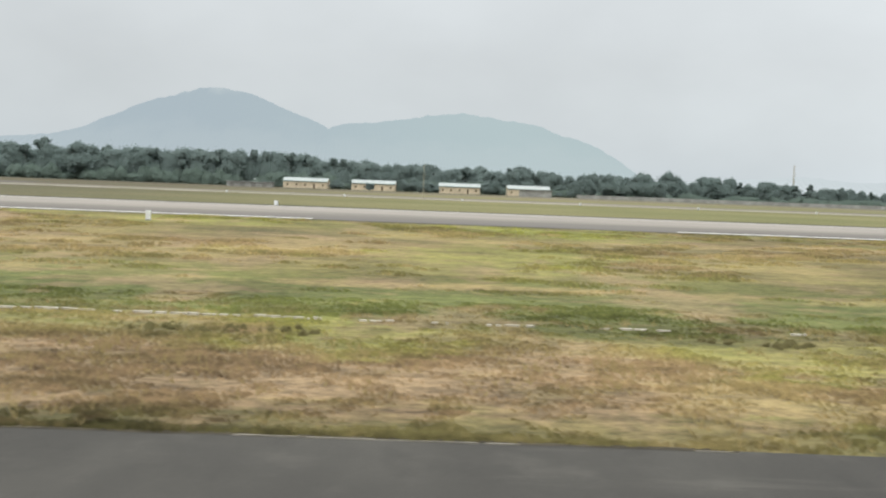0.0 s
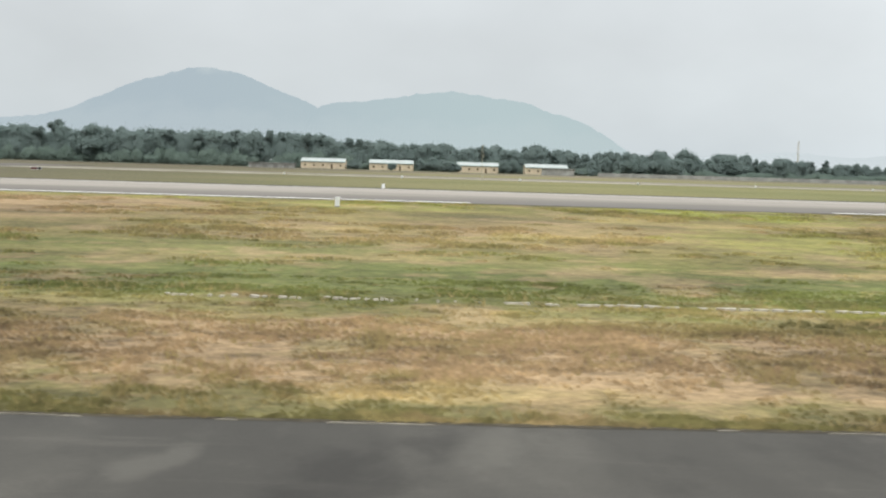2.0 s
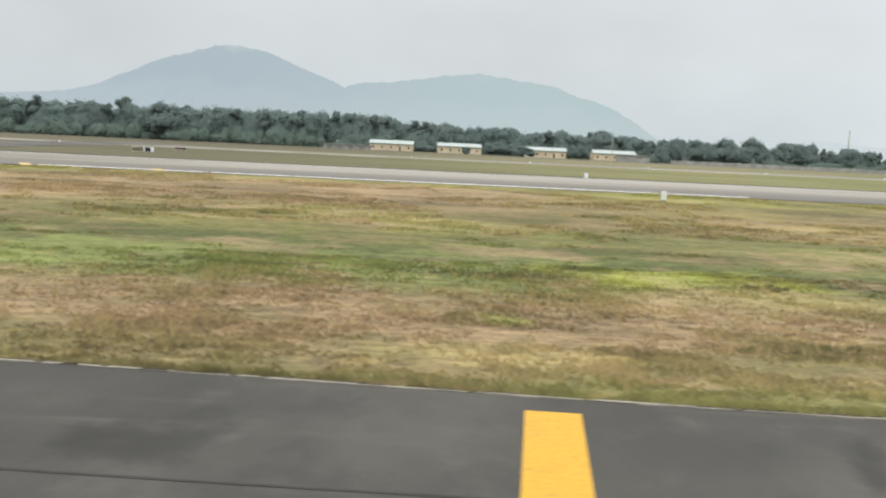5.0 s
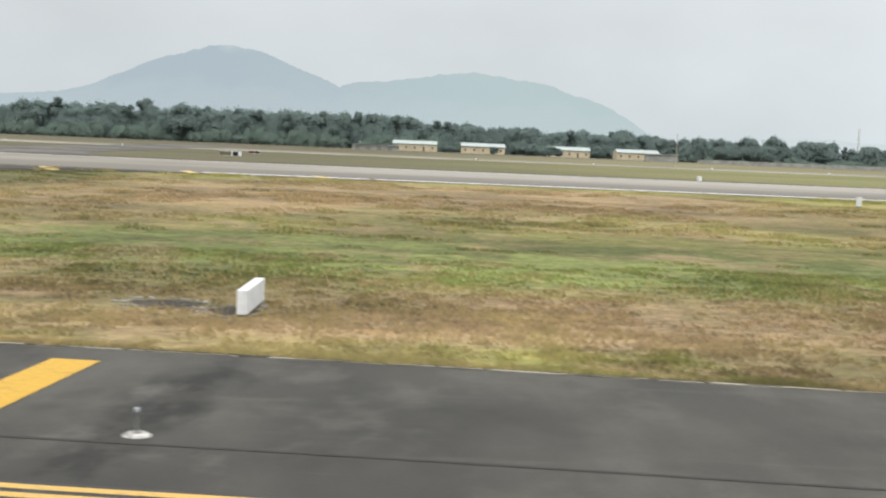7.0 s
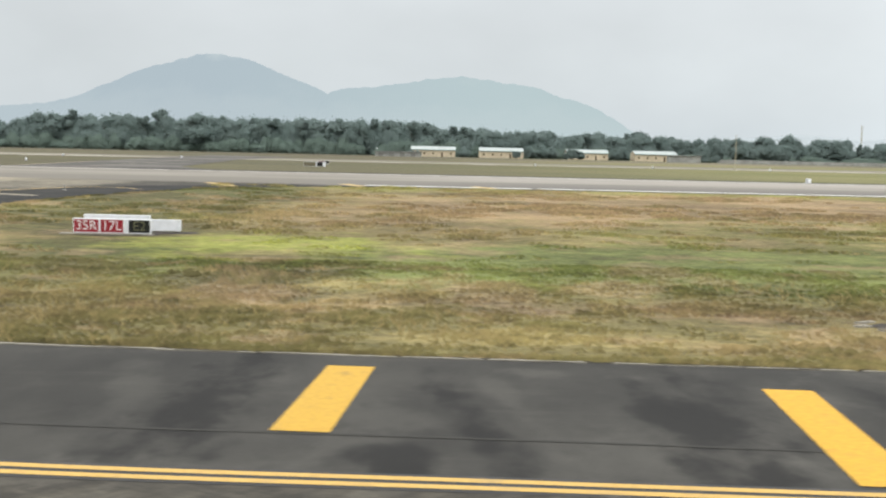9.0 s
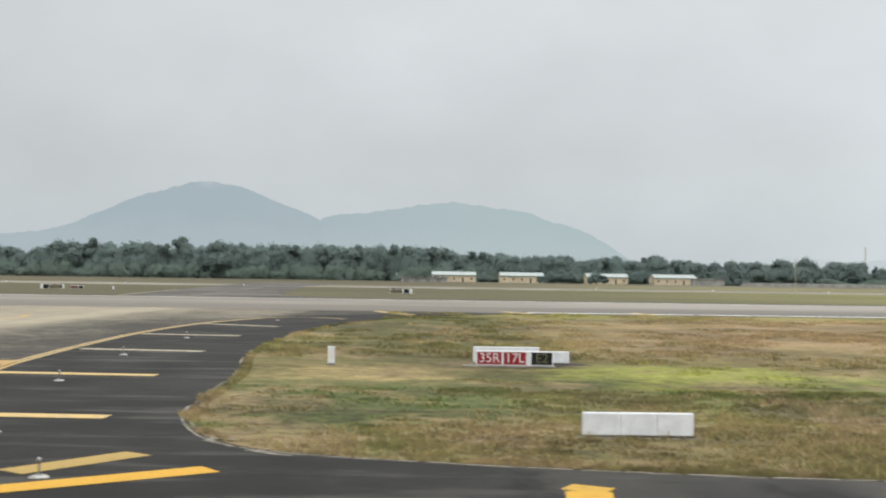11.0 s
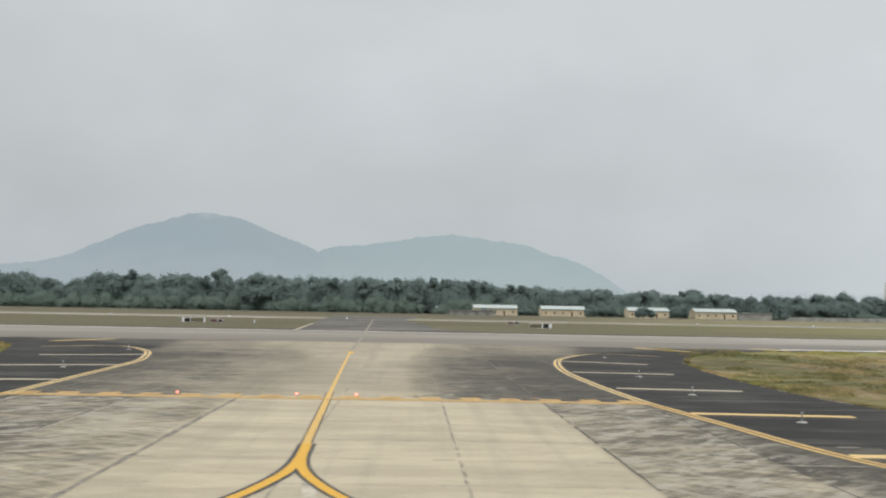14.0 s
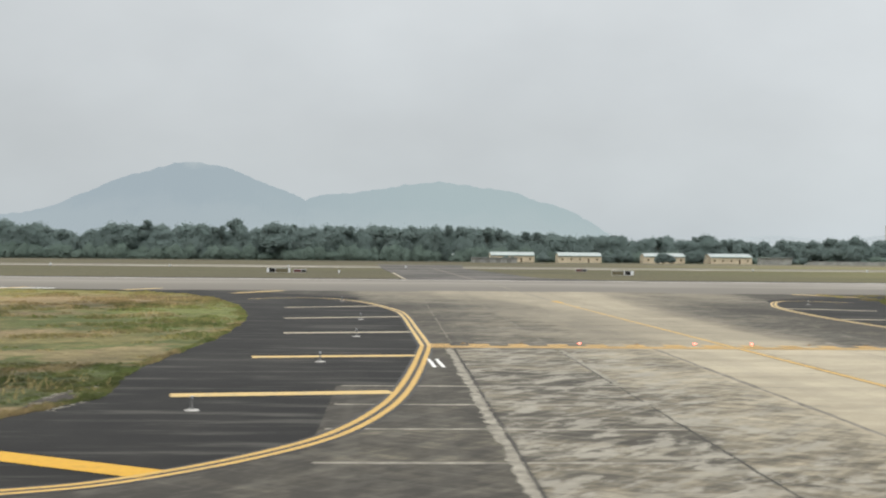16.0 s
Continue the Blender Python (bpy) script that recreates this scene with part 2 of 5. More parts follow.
    olive = blend(n, l, rough, olive, (0.098, 0.088, 0.052))  # darker to the west: the dimmer exposure there is put into the colour
    return blend(n, l, far, col, olive)


GRASS_BANDS = [(0.0, (0.115, 0.105, 0.048)), (0.025, (0.150, 0.130, 0.060)), (0.055, (0.21, 0.165, 0.088)), (0.09, (0.25, 0.175, 0.115)),
               (0.125, (0.205, 0.172, 0.082)), (0.15, (0.140, 0.142, 0.053)), (0.20, (0.098, 0.114, 0.040)), (0.25, (0.110, 0.125, 0.043)), (0.30, (0.17, 0.165, 0.06)),
               (0.40, (0.235, 0.195, 0.09)), (0.65, (0.235, 0.19, 0.09)), (0.85, (0.20, 0.185, 0.065)), (1.0, (0.18, 0.19, 0.05))]


def grass_ground():
    m, n, l, b = mat("grass_ground", 0.95)
    base = grass_colour(n, l)
    f = noise_tex(n, l, 1.0, (1.4, 1.4, 0), 8, 0.68)
    f2 = noise_tex(n, l, 1.0, (6.0, 6.0, 0), 4, 0.7)
    dark = calc(n, l, "MULTIPLY", span(n, l, f, 0.36, 0.60, 0.86, 1.06), span(n, l, f2, 0.36, 0.64, 0.88, 1.08))
    v = n.new("ShaderNodeVectorMath")
    v.operation = "SCALE"
    l.new(base, v.inputs[0])
    l.new(dark, v.inputs["Scale"])
    l.new(v.outputs[0], b.inputs["Base Color"])
    bump(n, l, b, f, 0.6, 0.15)
    return m


def grass_blades(name, rank=0.0):
    """Blades of the grass, letting light through; rank growth is greener in one clump and drier in the next."""
    m, n, l, b = mat(name, 0.8)
    base = grass_colour(n, l)
    if rank:
        kind = noise_tex(n, l, 1.0, (0.3, 0.25, 0), 4, 0.6, shift=(66, 12, 0))
        base = blend(n, l, span(n, l, kind, 0.47, 0.36, 0, rank), base, OLIVE)
        base = blend(n, l, span(n, l, kind, 0.53, 0.64, 0, rank), base, STRAW)
    r = n.new("ShaderNodeNewGeometry").outputs["Random Per Island"]
    v = n.new("ShaderNodeVectorMath")
    v.operation = "SCALE"
    l.new(base, v.inputs[0])
    l.new(span(n, l, r, 0.0, 1.0, 1.02 + 0.2 * rank, 1.45 + 0.2 * rank), v.inputs["Scale"])
    l.new(v.outputs[0], b.inputs["Base Color"])
    b.inputs["Specular IOR Level"].default_value = 0.1
    thin = n.new("ShaderNodeBsdfTranslucent")
    l.new(v.outputs[0], thin.inputs["Color"])
    mix = n.new("ShaderNodeMixShader")
    mix.inputs[0].default_value = 0.4
    l.new(b.outputs[0], mix.inputs[1])
    l.new(thin.outputs[0], mix.inputs[2])
    l.new(mix.outputs[0], n["Material Output"].inputs["Surface"])
    return m


# tyre and oil smears on the shoulder: middle, half width, half length, lean from the across direction
SMEARS = [(-41.2, 16.4, 0.30, 2.6, -12), (-37.6, 17.0, 0.55, 2.0, -28), (-29.2, 17.2, 0.32, 2.2, -30), (-34.2, 15.6, 1.2, 0.5, 20), (-20.0, 16.5, 0.8, 2.4, -15), (-10.5, 17.0, 0.9, 2.0, 12),
          (-51.5, 16.2, 1.0, 1.6, -20), (-58.5, 17.4, 0.5, 2.6, -14), (-70.6, 18.2, 0.6, 3.0, -4), (-76.7, 18.8, 0.9, 2.6, 4), (-81.1, 17.8, 0.95, 5.0, -4), (-84.9, 17.6, 0.35, 3.6, 8), (-86.2, 15.0, 0.7, 1.6, 0),
          (-89.5, 18.8, 0.75, 6.0, -3), (-96.3, 19.6, 0.7, 5.0, 14), (-101.5, 21.0, 0.6, 4.0, 20)]
# pale scuffs of dust and dried silt
SCUFFS = [(-17.8, 18.1, 0.35, 1.6, -10), (-22.7, 17.1, 0.3, 1.0, -25), (-77.4, 16.0, 0.5, 0.9, -20), (-75.1, 17.8, 0.5, 1.1, 20), (-70.5, 19.4, 0.4, 1.2, -10), (-90.9, 20.4, 0.45, 2.2, 10), (-88.6, 21.8, 0.35, 1.3, 0), (-86.6, 16.6, 0.6, 1.0, 0), (-82.6, 16.4, 0.6, 1.5, -12),
          (-84.2, 19.6, 0.25, 2.6, 8), (-96.9, 16.9, 0.5, 1.0, 15), (-94.6, 18.0, 0.5, 2.4, 14), (-86.2, 18.2, 1.0, 0.7, 0), (-79.0, 20.6, 0.8, 1.2, 0)]


def asphalt():
    """Weathered shoulder asphalt: cloudy grey bloom, dark tyre and oil smears, blacker where it was laid anew round the junction."""
    m, n, l, b = mat("asphalt", 0.85)
    b.inputs["Specular IOR Level"].default_value = 0.25
    pos = n.new("ShaderNodeNewGeometry").outputs["Position"]
    sep = n.new("ShaderNodeSeparateXYZ")
    l.new(pos, sep.inputs[0])
    big = noise_tex(n, l, 1.0, (0.20, 0.10, 1), 5, 0.6, shift=(3, 5, 0))
    mid = noise_tex(n, l, 1.0, (0.50, 0.30, 1), 7, 0.62)
    film = noise_tex(n, l, 1.0, (0.16, 0.9, 1), 6, 0.64, shift=(14, 3, 0))
    fine = noise_tex(n, l, 22.0, (1, 1, 1), 3, 0.7)
    col = ramp(n, l, big, [(0.32, (0.036, 0.035, 0.033)), (0.5, (0.060, 0.058, 0.054)), (0.68, (0.104, 0.100, 0.092))])
    col = blend(n, l, span(n, l, sep.outputs["X"], -72, -56, 0.0, 0.5), col, (0.058, 0.056, 0.052))  # evenly weathered to the east
    col = blend(n, l, span(n, l, mid, 0.52, 0.70, 0, 0.5), col, (0.105, 0.100, 0.092))
    col = blend(n, l, span(n, l, mid, 0.46, 0.30, 0, 0.35), col, (0.026, 0.025, 0.024))
    col = blend(n, l, span(n, l, film, 0.56, 0.72, 0, 0.35), col, (0.12, 0.114, 0.104))
    tilt = n.new("ShaderNodeMapping")
    tilt.inputs["Rotation"].default_value = (0, 0, radians(14))
    l.new(pos, tilt.inputs[0])
    zone = calc(n, l, "MULTIPLY", span(n, l, sep.outputs["X"], -62, -72), span(n, l, sep.outputs["X"], -112, -100))
    scuff = noise_tex(n, l, 1.0, (0.5, 0.35, 1), 6, 0.62, vec=tilt.outputs[0], shift=(22, 1, 0))
    col = blend(n, l, calc(n, l, "MULTIPLY", span(n, l, scuff, 0.54, 0.70, 0, 0.45), zone), col, (0.15, 0.144, 0.132))
    rag = span(n, l, noise_tex(n, l, 1.0, (0.9, 0.45, 1), 5, 0.58, shift=(40, 8, 0)), 0.25, 0.75, -0.9, 0.9)
    for (cx, cy, rx, ry, lean), tone, most in [(q, (0.13, 0.125, 0.115), 0.42) for q in SCUFFS] + [(q, (0.017, 0.0165, 0.016), 0.88 if q[0] < -65 else 0.5) for q in SMEARS]:
        mp = n.new("ShaderNodeMapping")
        mp.vector_type = "TEXTURE"
        mp.inputs["Location"].default_value = (cx, cy, 0)
        mp.inputs["Rotation"].default_value = (0, 0, radians(lean))
        mp.inputs["Scale"].default_value = (rx, ry, 1)
        l.new(pos, mp.inputs[0])
        flat = n.new("ShaderNodeVectorMath")
        flat.operation = "MULTIPLY"
        flat.inputs[1].default_value = (1, 1, 0)
        l.new(mp.outputs[0], flat.inputs[0])
        d = n.new("ShaderNodeVectorMath")
        d.operation = "LENGTH"
        l.new(flat.outputs[0], d.inputs[0])
        col = blend(n, l, span(n, l, calc(n, l, "ADD", d.outputs["Value"], rag), 1.6, 0.2, 0, most), col, tone)
    sweep = noise_tex(n, l, 1.0, (0.13, 0.7, 1), 7, 0.64, shift=(7, 2, 0))
    col = blend(n, l, calc(n, l, "MULTIPLY", span(n, l, sweep, 0.50, 0.66, 0, 0.75), span(n, l, sep.outputs["X"], -95, -112)), col, (0.34, 0.33, 0.30))
    newer = calc(n, l, "MULTIPLY", calc(n, l, "MULTIPLY", span(n, l, sep.outputs["X"], -66, -84, 1.0, 0.64), span(n, l, sep.outputs["X"], -94, -108, 1.0, 0.37)), span(n, l, fine, 0.25, 0.75, 0.8, 1.2))  # a newer, blacker lift round the junction
    v = n.new("ShaderNodeVectorMath")
    v.operation = "SCALE"
    l.new(col, v.inputs[0])
    l.new(newer, v.inputs["Scale"])
    l.new(blend(n, l, 1.0, v.outputs[0], (1.0, 0.99, 0.93), "MULTIPLY"), b.inputs["Base Color"])
    bump(n, l, b, fine, 0.25, 0.01)
    return m


def lanes(*stops):
    return [((x + 160.0) / 45.0, (v, v, v)) for x, v in stops]


def concrete(name, axis=-137.4):
    """Pale concrete with tyre and rain stains, dirtier away from the wheel tracks."""
    m, n, l, b = mat(name, 0.9)
    b.inputs["Specular IOR Level"].default_value = 0.3
    sep = n.new("ShaderNodeSeparateXYZ")
    l.new(n.new("ShaderNodeNewGeometry").outputs["Position"], sep.inputs[0])
    # lanes of slabs: clean in the wheel tracks, grimy beside them
    across = calc(n, l, "DIVIDE", calc(n, l, "ADD", sep.outputs["X"], 160.0), 45.0, True)
    before = ramp(n, l, across, lanes((-157, 1.0), (-151.3, 0.88), (-151.1, 0.70), (-146.8, 0.68), (-146.4, 0.50), (-142.4, 0.32), (-142.0, 0.14), (-139.5, 0.02), (-132.8, 0.0), (-128.35, 0.06), (-128.05, 0.46), (-123.8, 0.56), (-123.4, 0.76), (-119, 1.0)))
    after = ramp(n, l, across, lanes((-154, 0.9), (-150, 0.78), (-146, 0.58), (-142.5, 0.28), (-138, 0.02), (-134.5, 0.12), (-131.5, 0.74), (-128.4, 0.84), (-128.0, 0.90), (-124, 0.96)))
    lane = blend(n, l, span(n, l, sep.outputs["Y"], 53.6, 54.8), before, after)
    lane = calc(n, l, "SUBTRACT", lane, span(n, l, sep.outputs["Y"], 92, 128, 0.0, 0.55))
    lane = calc(n, l, "MULTIPLY", lane, span(n, l, sep.outputs["Y"], 10, 17))
    # rubber and silt gathered along the taxiway's edge stripe
    flank = span(n, l, calc(n, l, "ABSOLUTE", calc(n, l, "SUBTRACT", sep.outputs["X"], axis), 0.0), 17, 24)
    lane = calc(n, l, "ADD", lane, calc(n, l, "MULTIPLY", flank, span(n, l, sep.outputs["Y"], 9.0, 13.0, 0.0, 0.72)), True)
    big = noise_tex(n, l, 1.0, (0.13, 0.10, 1), 5, 0.6)
    dirt = calc(n, l, "ADD", lane, calc(n, l, "MULTIPLY", span(n, l, big, 0.28, 0.72, -0.14, 0.14), span(n, l, lane, 0.0, 0.3, 0.4, 1.0)))
    streak = noise_tex(n, l, 1.0, (0.32, 0.42, 1), 10, 0.70)
    tilt, tilt2 = n.new("ShaderNodeMapping"), n.new("ShaderNodeMapping")  # the two ways in which wheels turn over the slabs
    for q, turn in ((tilt, -52), (tilt2, 35)):
        q.inputs["Rotation"].default_value = (0, 0, radians(turn))
        l.new(n.new("ShaderNodeNewGeometry").outputs["Position"], q.inputs[0])
    blot = calc(n, l, "MULTIPLY", calc(n, l, "ADD", noise_tex(n, l, 1.0, (0.5, 2.0, 1), 9, 0.7, vec=tilt.outputs[0]), noise_tex(n, l, 1.0, (0.5, 2.2, 1), 9, 0.7, vec=tilt2.outputs[0], shift=(3, 6, 0))), 0.5)
    rough = calc(n, l, "ADD", span(n, l, streak, 0.32, 0.68, -0.15, 0.15), span(n, l, blot, 0.38, 0.62, -0.24, 0.24))
    dirt = calc(n, l, "ADD", dirt, calc(n, l, "MULTIPLY", rough, span(n, l, lane, 0.05, 0.4, 0.22, 0.9)))
    r = n.new("ShaderNodeObjectInfo").outputs["Random"]
    dirt = calc(n, l, "ADD", dirt, span(n, l, r, 0, 1, -0.09, 0.09), True)
    col = ramp(n, l, dirt, [(0.0, (0.42, 0.372, 0.286)), (0.25, (0.345, 0.305, 0.234)), (0.48, (0.188, 0.166, 0.126)), (0.72, (0.084, 0.076, 0.062)), (1.0, (0.045, 0.041, 0.035))])
    scrape = noise_tex(n, l, 1.0, (0.5, 1.1, 1), 10, 0.73, vec=tilt.outputs[0], shift=(5, 9, 0))
    col = blend(n, l, calc(n, l, "MULTIPLY", span(n, l, scrape, 0.49, 0.58, 0, 0.9), calc(n, l, "MULTIPLY", calc(n, l, "MULTIPLY", span(n, l, lane, 0.25, 0.45), span(n, l, sep.outputs["Y"], 53.5, 55.5, 1.0, 0.3)), span(n, l, lane, 0.9, 0.66, 0.12, 1.0))), col, (0.325, 0.305, 0.265))
    # scuffs left by turning wheels
    scuff = noise_tex(n, l, 1.0, (0.16, 2.4, 1), 4, 0.6, vec=tilt.outputs[0])
    col = blend(n, l, calc(n, l, "MULTIPLY", span(n, l, scuff, 0.55, 0.68, 0, 0.45), calc(n, l, "MULTIPLY", span(n, l, lane, 0.15, 0.5), span(n, l, lane, 0.9, 0.66, 0.15, 1.0))), col, (0.26, 0.245, 0.21))
    col = blend(n, l, calc(n, l, "MULTIPLY", span(n, l, scuff, 0.42, 0.30, 0, 0.12), span(n, l, lane, 0.6, 0.1)), col, (0.20, 0.182, 0.15))
    scuff2 = noise_tex(n, l, 1.0, (0.2, 3.0, 1), 5, 0.65, vec=tilt2.outputs[0], shift=(4, 8, 0))
    col = blend(n, l, calc(n, l, "MULTIPLY", span(n, l, scuff2, 0.54, 0.68, 0, 0.36), calc(n, l, "MULTIPLY", span(n, l, lane, 0.2, 0.5), span(n, l, lane, 0.9, 0.66, 0.3, 1.0))), col, (0.25, 0.236, 0.205))
    # curved scuffs of nose wheels swung round into the taxiway
    for cx, cy, size, shift in ((-162.0, 8.0, 0.22, 3.0), (-121.0, 4.0, 0.20, 31.0), (-150.0, 62.0, 0.16, 57.0)):
        mp = n.new("ShaderNodeMapping")
        mp.inputs["Location"].default_value = (-cx * size, -cy * size, 0)
        mp.inputs["Scale"].default_value = (size, size, 0)
        l.new(n.new("ShaderNodeNewGeometry").outputs["Position"], mp.inputs[0])
        w = n.new("ShaderNodeTexWave")
        w.wave_type, w.rings_direction = "RINGS", "Z"
        w.inputs["Scale"].default_value, w.inputs["Distortion"].default_value = 1.0, 5.0
        w.inputs["Detail"].default_value, w.inputs["Detail Scale"].default_value = 4.0, 0.9
        l.new(mp.outputs[0], w.inputs["Vector"])
        here = noise_tex(n, l, 1.0, (0.16, 0.20, 1), 5, 0.62, shift=(shift, shift * 0.6, 0))
        ring = calc(n, l, "MULTIPLY", span(n, l, w.outputs["Fac"], 0.80, 0.98, 0, 0.55), span(n, l, here, 0.5, 0.62))
        col = blend(n, l, calc(n, l, "MULTIPLY", ring, calc(n, l, "MULTIPLY", span(n, l, lane, 0.12, 0.35), span(n, l, lane, 0.9, 0.66, 0.08, 1.0))), col, (0.345, 0.322, 0.272))
    track = noise_tex(n, l, 1.0, (0.9, 0.03, 1), 4, 0.6, shift=(8, 2, 0))  # wheel tracks along the taxiway
    col = blend(n, l, calc(n, l, "MULTIPLY", span(n, l, track, 0.5, 0.66, 0, 0.16), span(n, l, sep.outputs["Y"], 14, 22)), col, (0.17, 0.158, 0.135))
    # traffic film beyond the holding line, smeared along the way to the runway
    film = noise_tex(n, l, 1.0, (0.22, 0.035, 1), 6, 0.62, shift=(11, 7, 0))
    cloud = noise_tex(n, l, 1.0, (0.10, 0.06, 1), 6, 0.62, shift=(2, 17, 0))
    beyond = span(n, l, sep.outputs["Y"], 54.0, 60.0)
    col = blend(n, l, calc(n, l, "MULTIPLY", calc(n, l, "MULTIPLY", beyond, span(n, l, lane, 0.04, 0.35, 0.55, 1.0)), span(n, l, calc(n, l, "ADD", film, cloud), 0.82, 1.18, 0.45, 0.95)), col, (0.185, 0.166, 0.134), "DARKEN")
    # wash marks across each slab of the clean lanes
    wash = noise_tex(n, l, 1.0, (0.16, 0.55, 1), 7, 0.68, shift=(21, 3, 0))
    fine = noise_tex(n, l, 14.0, (1, 1, 1), 4, 0.7)
    v = n.new("ShaderNodeVectorMath")
    v.operation = "SCALE"
    l.new(col, v.inputs[0])
    l.new(calc(n, l, "MULTIPLY", span(n, l, fine, 0.25, 0.75, 0.86, 1.12), span(n, l, wash, 0.32, 0.68, 0.86, 1.10)), v.inputs["Scale"])
    l.new(blend(n, l, 1.0, v.outputs[0], (1.0, 0.99, 0.93), "MULTIPLY"), b.inputs["Base Color"])
    bump(n, l, b, fine, 0.2, 0.008)
    return m


def runway_surface():
    """Worn runway: rubbed grey along the near half, paler beyond, streaked along its length."""
    m, n, l, b = mat("runway_surface", 0.85)
    sep = n.new("ShaderNodeSeparateXYZ")
    l.new(n.new("ShaderNodeNewGeometry").outputs["Position"], sep.inputs[0])
    streak = noise_tex(n, l, 1.0, (0.006, 0.30, 1), 8, 0.72)
    f = noise_tex(n, l, 1.0, (0.03, 0.10, 1), 7, 0.66)
    y = calc(n, l, "ADD", sep.outputs["Y"], span(n, l, streak, 0.3, 0.7, -6.0, 6.0))
    t = calc(n, l, "DIVIDE", calc(n, l, "SUBTRACT", y, 128.0), 62.0, True)
    col = ramp(n, l, t, [(0.0, (0.115, 0.108, 0.098)), (0.12, (0.14, 0.132, 0.12)), (0.34, (0.185, 0.170, 0.146)), (0.48, (0.28, 0.257, 0.222)), (0.62, (0.315, 0.292, 0.254)), (0.9, (0.33, 0.307, 0.268)), (1.0, (0.24, 0.222, 0.192))])
    col = blend(n, l, span(n, l, f, 0.45, 0.7, 0, 0.5), col, (0.17, 0.16, 0.142))
    col = blend(n, l, span(n, l, streak, 0.46, 0.32, 0, 0.7), col, (0.12, 0.112, 0.098))
    # darker brown-grey towards the west, in blotches
    west = calc(n, l, "MULTIPLY", span(n, l, sep.outputs["X"], -70, -110), span(n, l, f, 0.3, 0.6, 0.3, 0.75))
    col = blend(n, l, west, col, (0.185, 0.168, 0.138))
    l.new(col, b.inputs["Base Color"])
    return m


def old_runway(name, low, mid, high):
    """Weathered second runway, brown with dust and weeds in the joints."""
    m, n, l, b = mat(name, 0.9)
    f = noise_tex(n, l, 1.0, (0.012, 0.07, 1), 6, 0.62)
    g = noise_tex(n, l, 1.0, (0.03, 0.02, 1), 5, 0.6, shift=(9, 3, 0))
    col = ramp(n, l, f, [(0.32, low), (0.5, mid), (0.68, high)])
    col = blend(n, l, span(n, l, g, 0.5, 0.66, 0, 0.5), col, (0.17, 0.165, 0.085))
    l.new(col, b.inputs["Base Color"])
    return m


def paint(name, col, worn, wear=0.5):
    """Road paint with worn patches."""
    m, n, l, b = mat(name, 0.6)
    f = noise_tex(n, l, 1.0, (1.6, 1.6, 1), 6, 0.7)
    g = noise_tex(n, l, 9.0, (1, 1, 1), 4, 0.7)
    c = blend(n, l, span(n, l, f, wear, wear + 0.25, 0, 0.8), col, worn)
    v = n.new("ShaderNodeVectorMath")
    v.operation = "SCALE"
    l.new(c, v.inputs[0])
    l.new(span(n, l, g, 0.25, 0.75, 0.85, 1.1), v.inputs["Scale"])
    l.new(v.outputs[0], b.inputs["Base Color"])
    return m


def foliage(name, dark, light):
    """Leaves that also let light through."""
    m, n, l, b = mat(name, 0.8)
    r = n.new("ShaderNodeNewGeometry").outputs["Random Per Island"]
    f = noise_tex(n, l, 1.0, (0.06, 0.06, 0.1), 4)
    k = calc(n, l, "ADD", calc(n, l, "MULTIPLY", r, 0.5), span(n, l, f, 0.35, 0.65, 0, 0.5))
    col = blend(n, l, k, dark, light)
    l.new(col, b.inputs["Base Color"])
    b.inputs["Specular IOR Level"].default_value = 0.1
    thin = n.new("ShaderNodeBsdfTranslucent")
    l.new(col, thin.inputs["Color"])
    mix = n.new("ShaderNodeMixShader")
    mix.inputs[0].default_value = 0.55
    l.new(b.outputs[0], mix.inputs[1])
    l.new(thin.outputs[0], mix.inputs[2])
    l.new(mix.outputs[0], n["Material Output"].inputs["Surface"])
    return m


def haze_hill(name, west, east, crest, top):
    """Wooded hills many kilometres off, the light of the hazy air before them put into their own emission colour: it is
    nearly all that reaches the eye, paler to the east and at the crest.
    """
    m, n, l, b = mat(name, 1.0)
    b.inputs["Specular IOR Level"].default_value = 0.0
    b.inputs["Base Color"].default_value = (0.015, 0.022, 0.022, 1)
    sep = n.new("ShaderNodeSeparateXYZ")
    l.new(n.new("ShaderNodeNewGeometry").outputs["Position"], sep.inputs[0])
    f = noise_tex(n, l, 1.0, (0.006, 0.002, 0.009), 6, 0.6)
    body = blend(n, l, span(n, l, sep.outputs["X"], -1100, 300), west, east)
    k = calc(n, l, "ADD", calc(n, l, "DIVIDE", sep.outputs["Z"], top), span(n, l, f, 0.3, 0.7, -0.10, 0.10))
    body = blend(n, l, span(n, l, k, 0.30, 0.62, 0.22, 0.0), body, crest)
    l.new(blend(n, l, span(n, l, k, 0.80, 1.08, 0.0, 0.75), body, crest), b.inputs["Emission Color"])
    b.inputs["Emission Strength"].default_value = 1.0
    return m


M_GRASS, M_BLADE, M_RANK, M_ASPH, M_RWY = grass_ground(), grass_blades("grass_blades"), grass_blades("rank_grass", 0.5), asphalt(), runway_surface()
M_SLAB = concrete("concrete")
M_OLDRWY = old_runway("dusty_old_runway", (0.125, 0.11, 0.08), (0.185, 0.165, 0.125), (0.24, 0.215, 0.17))
M_PALERWY = old_runway("pale_worn_edge", (0.19, 0.172, 0.13), (0.31, 0.29, 0.24), (0.46, 0.44, 0.385))
M_YELLOW = paint("yellow_paint", (0.60, 0.335, 0.026), (0.44, 0.255, 0.04), 0.52)
M_YELLOW_OLD = paint("old_yellow_paint", (0.54, 0.32, 0.036), (0.15, 0.115, 0.055), 0.55)
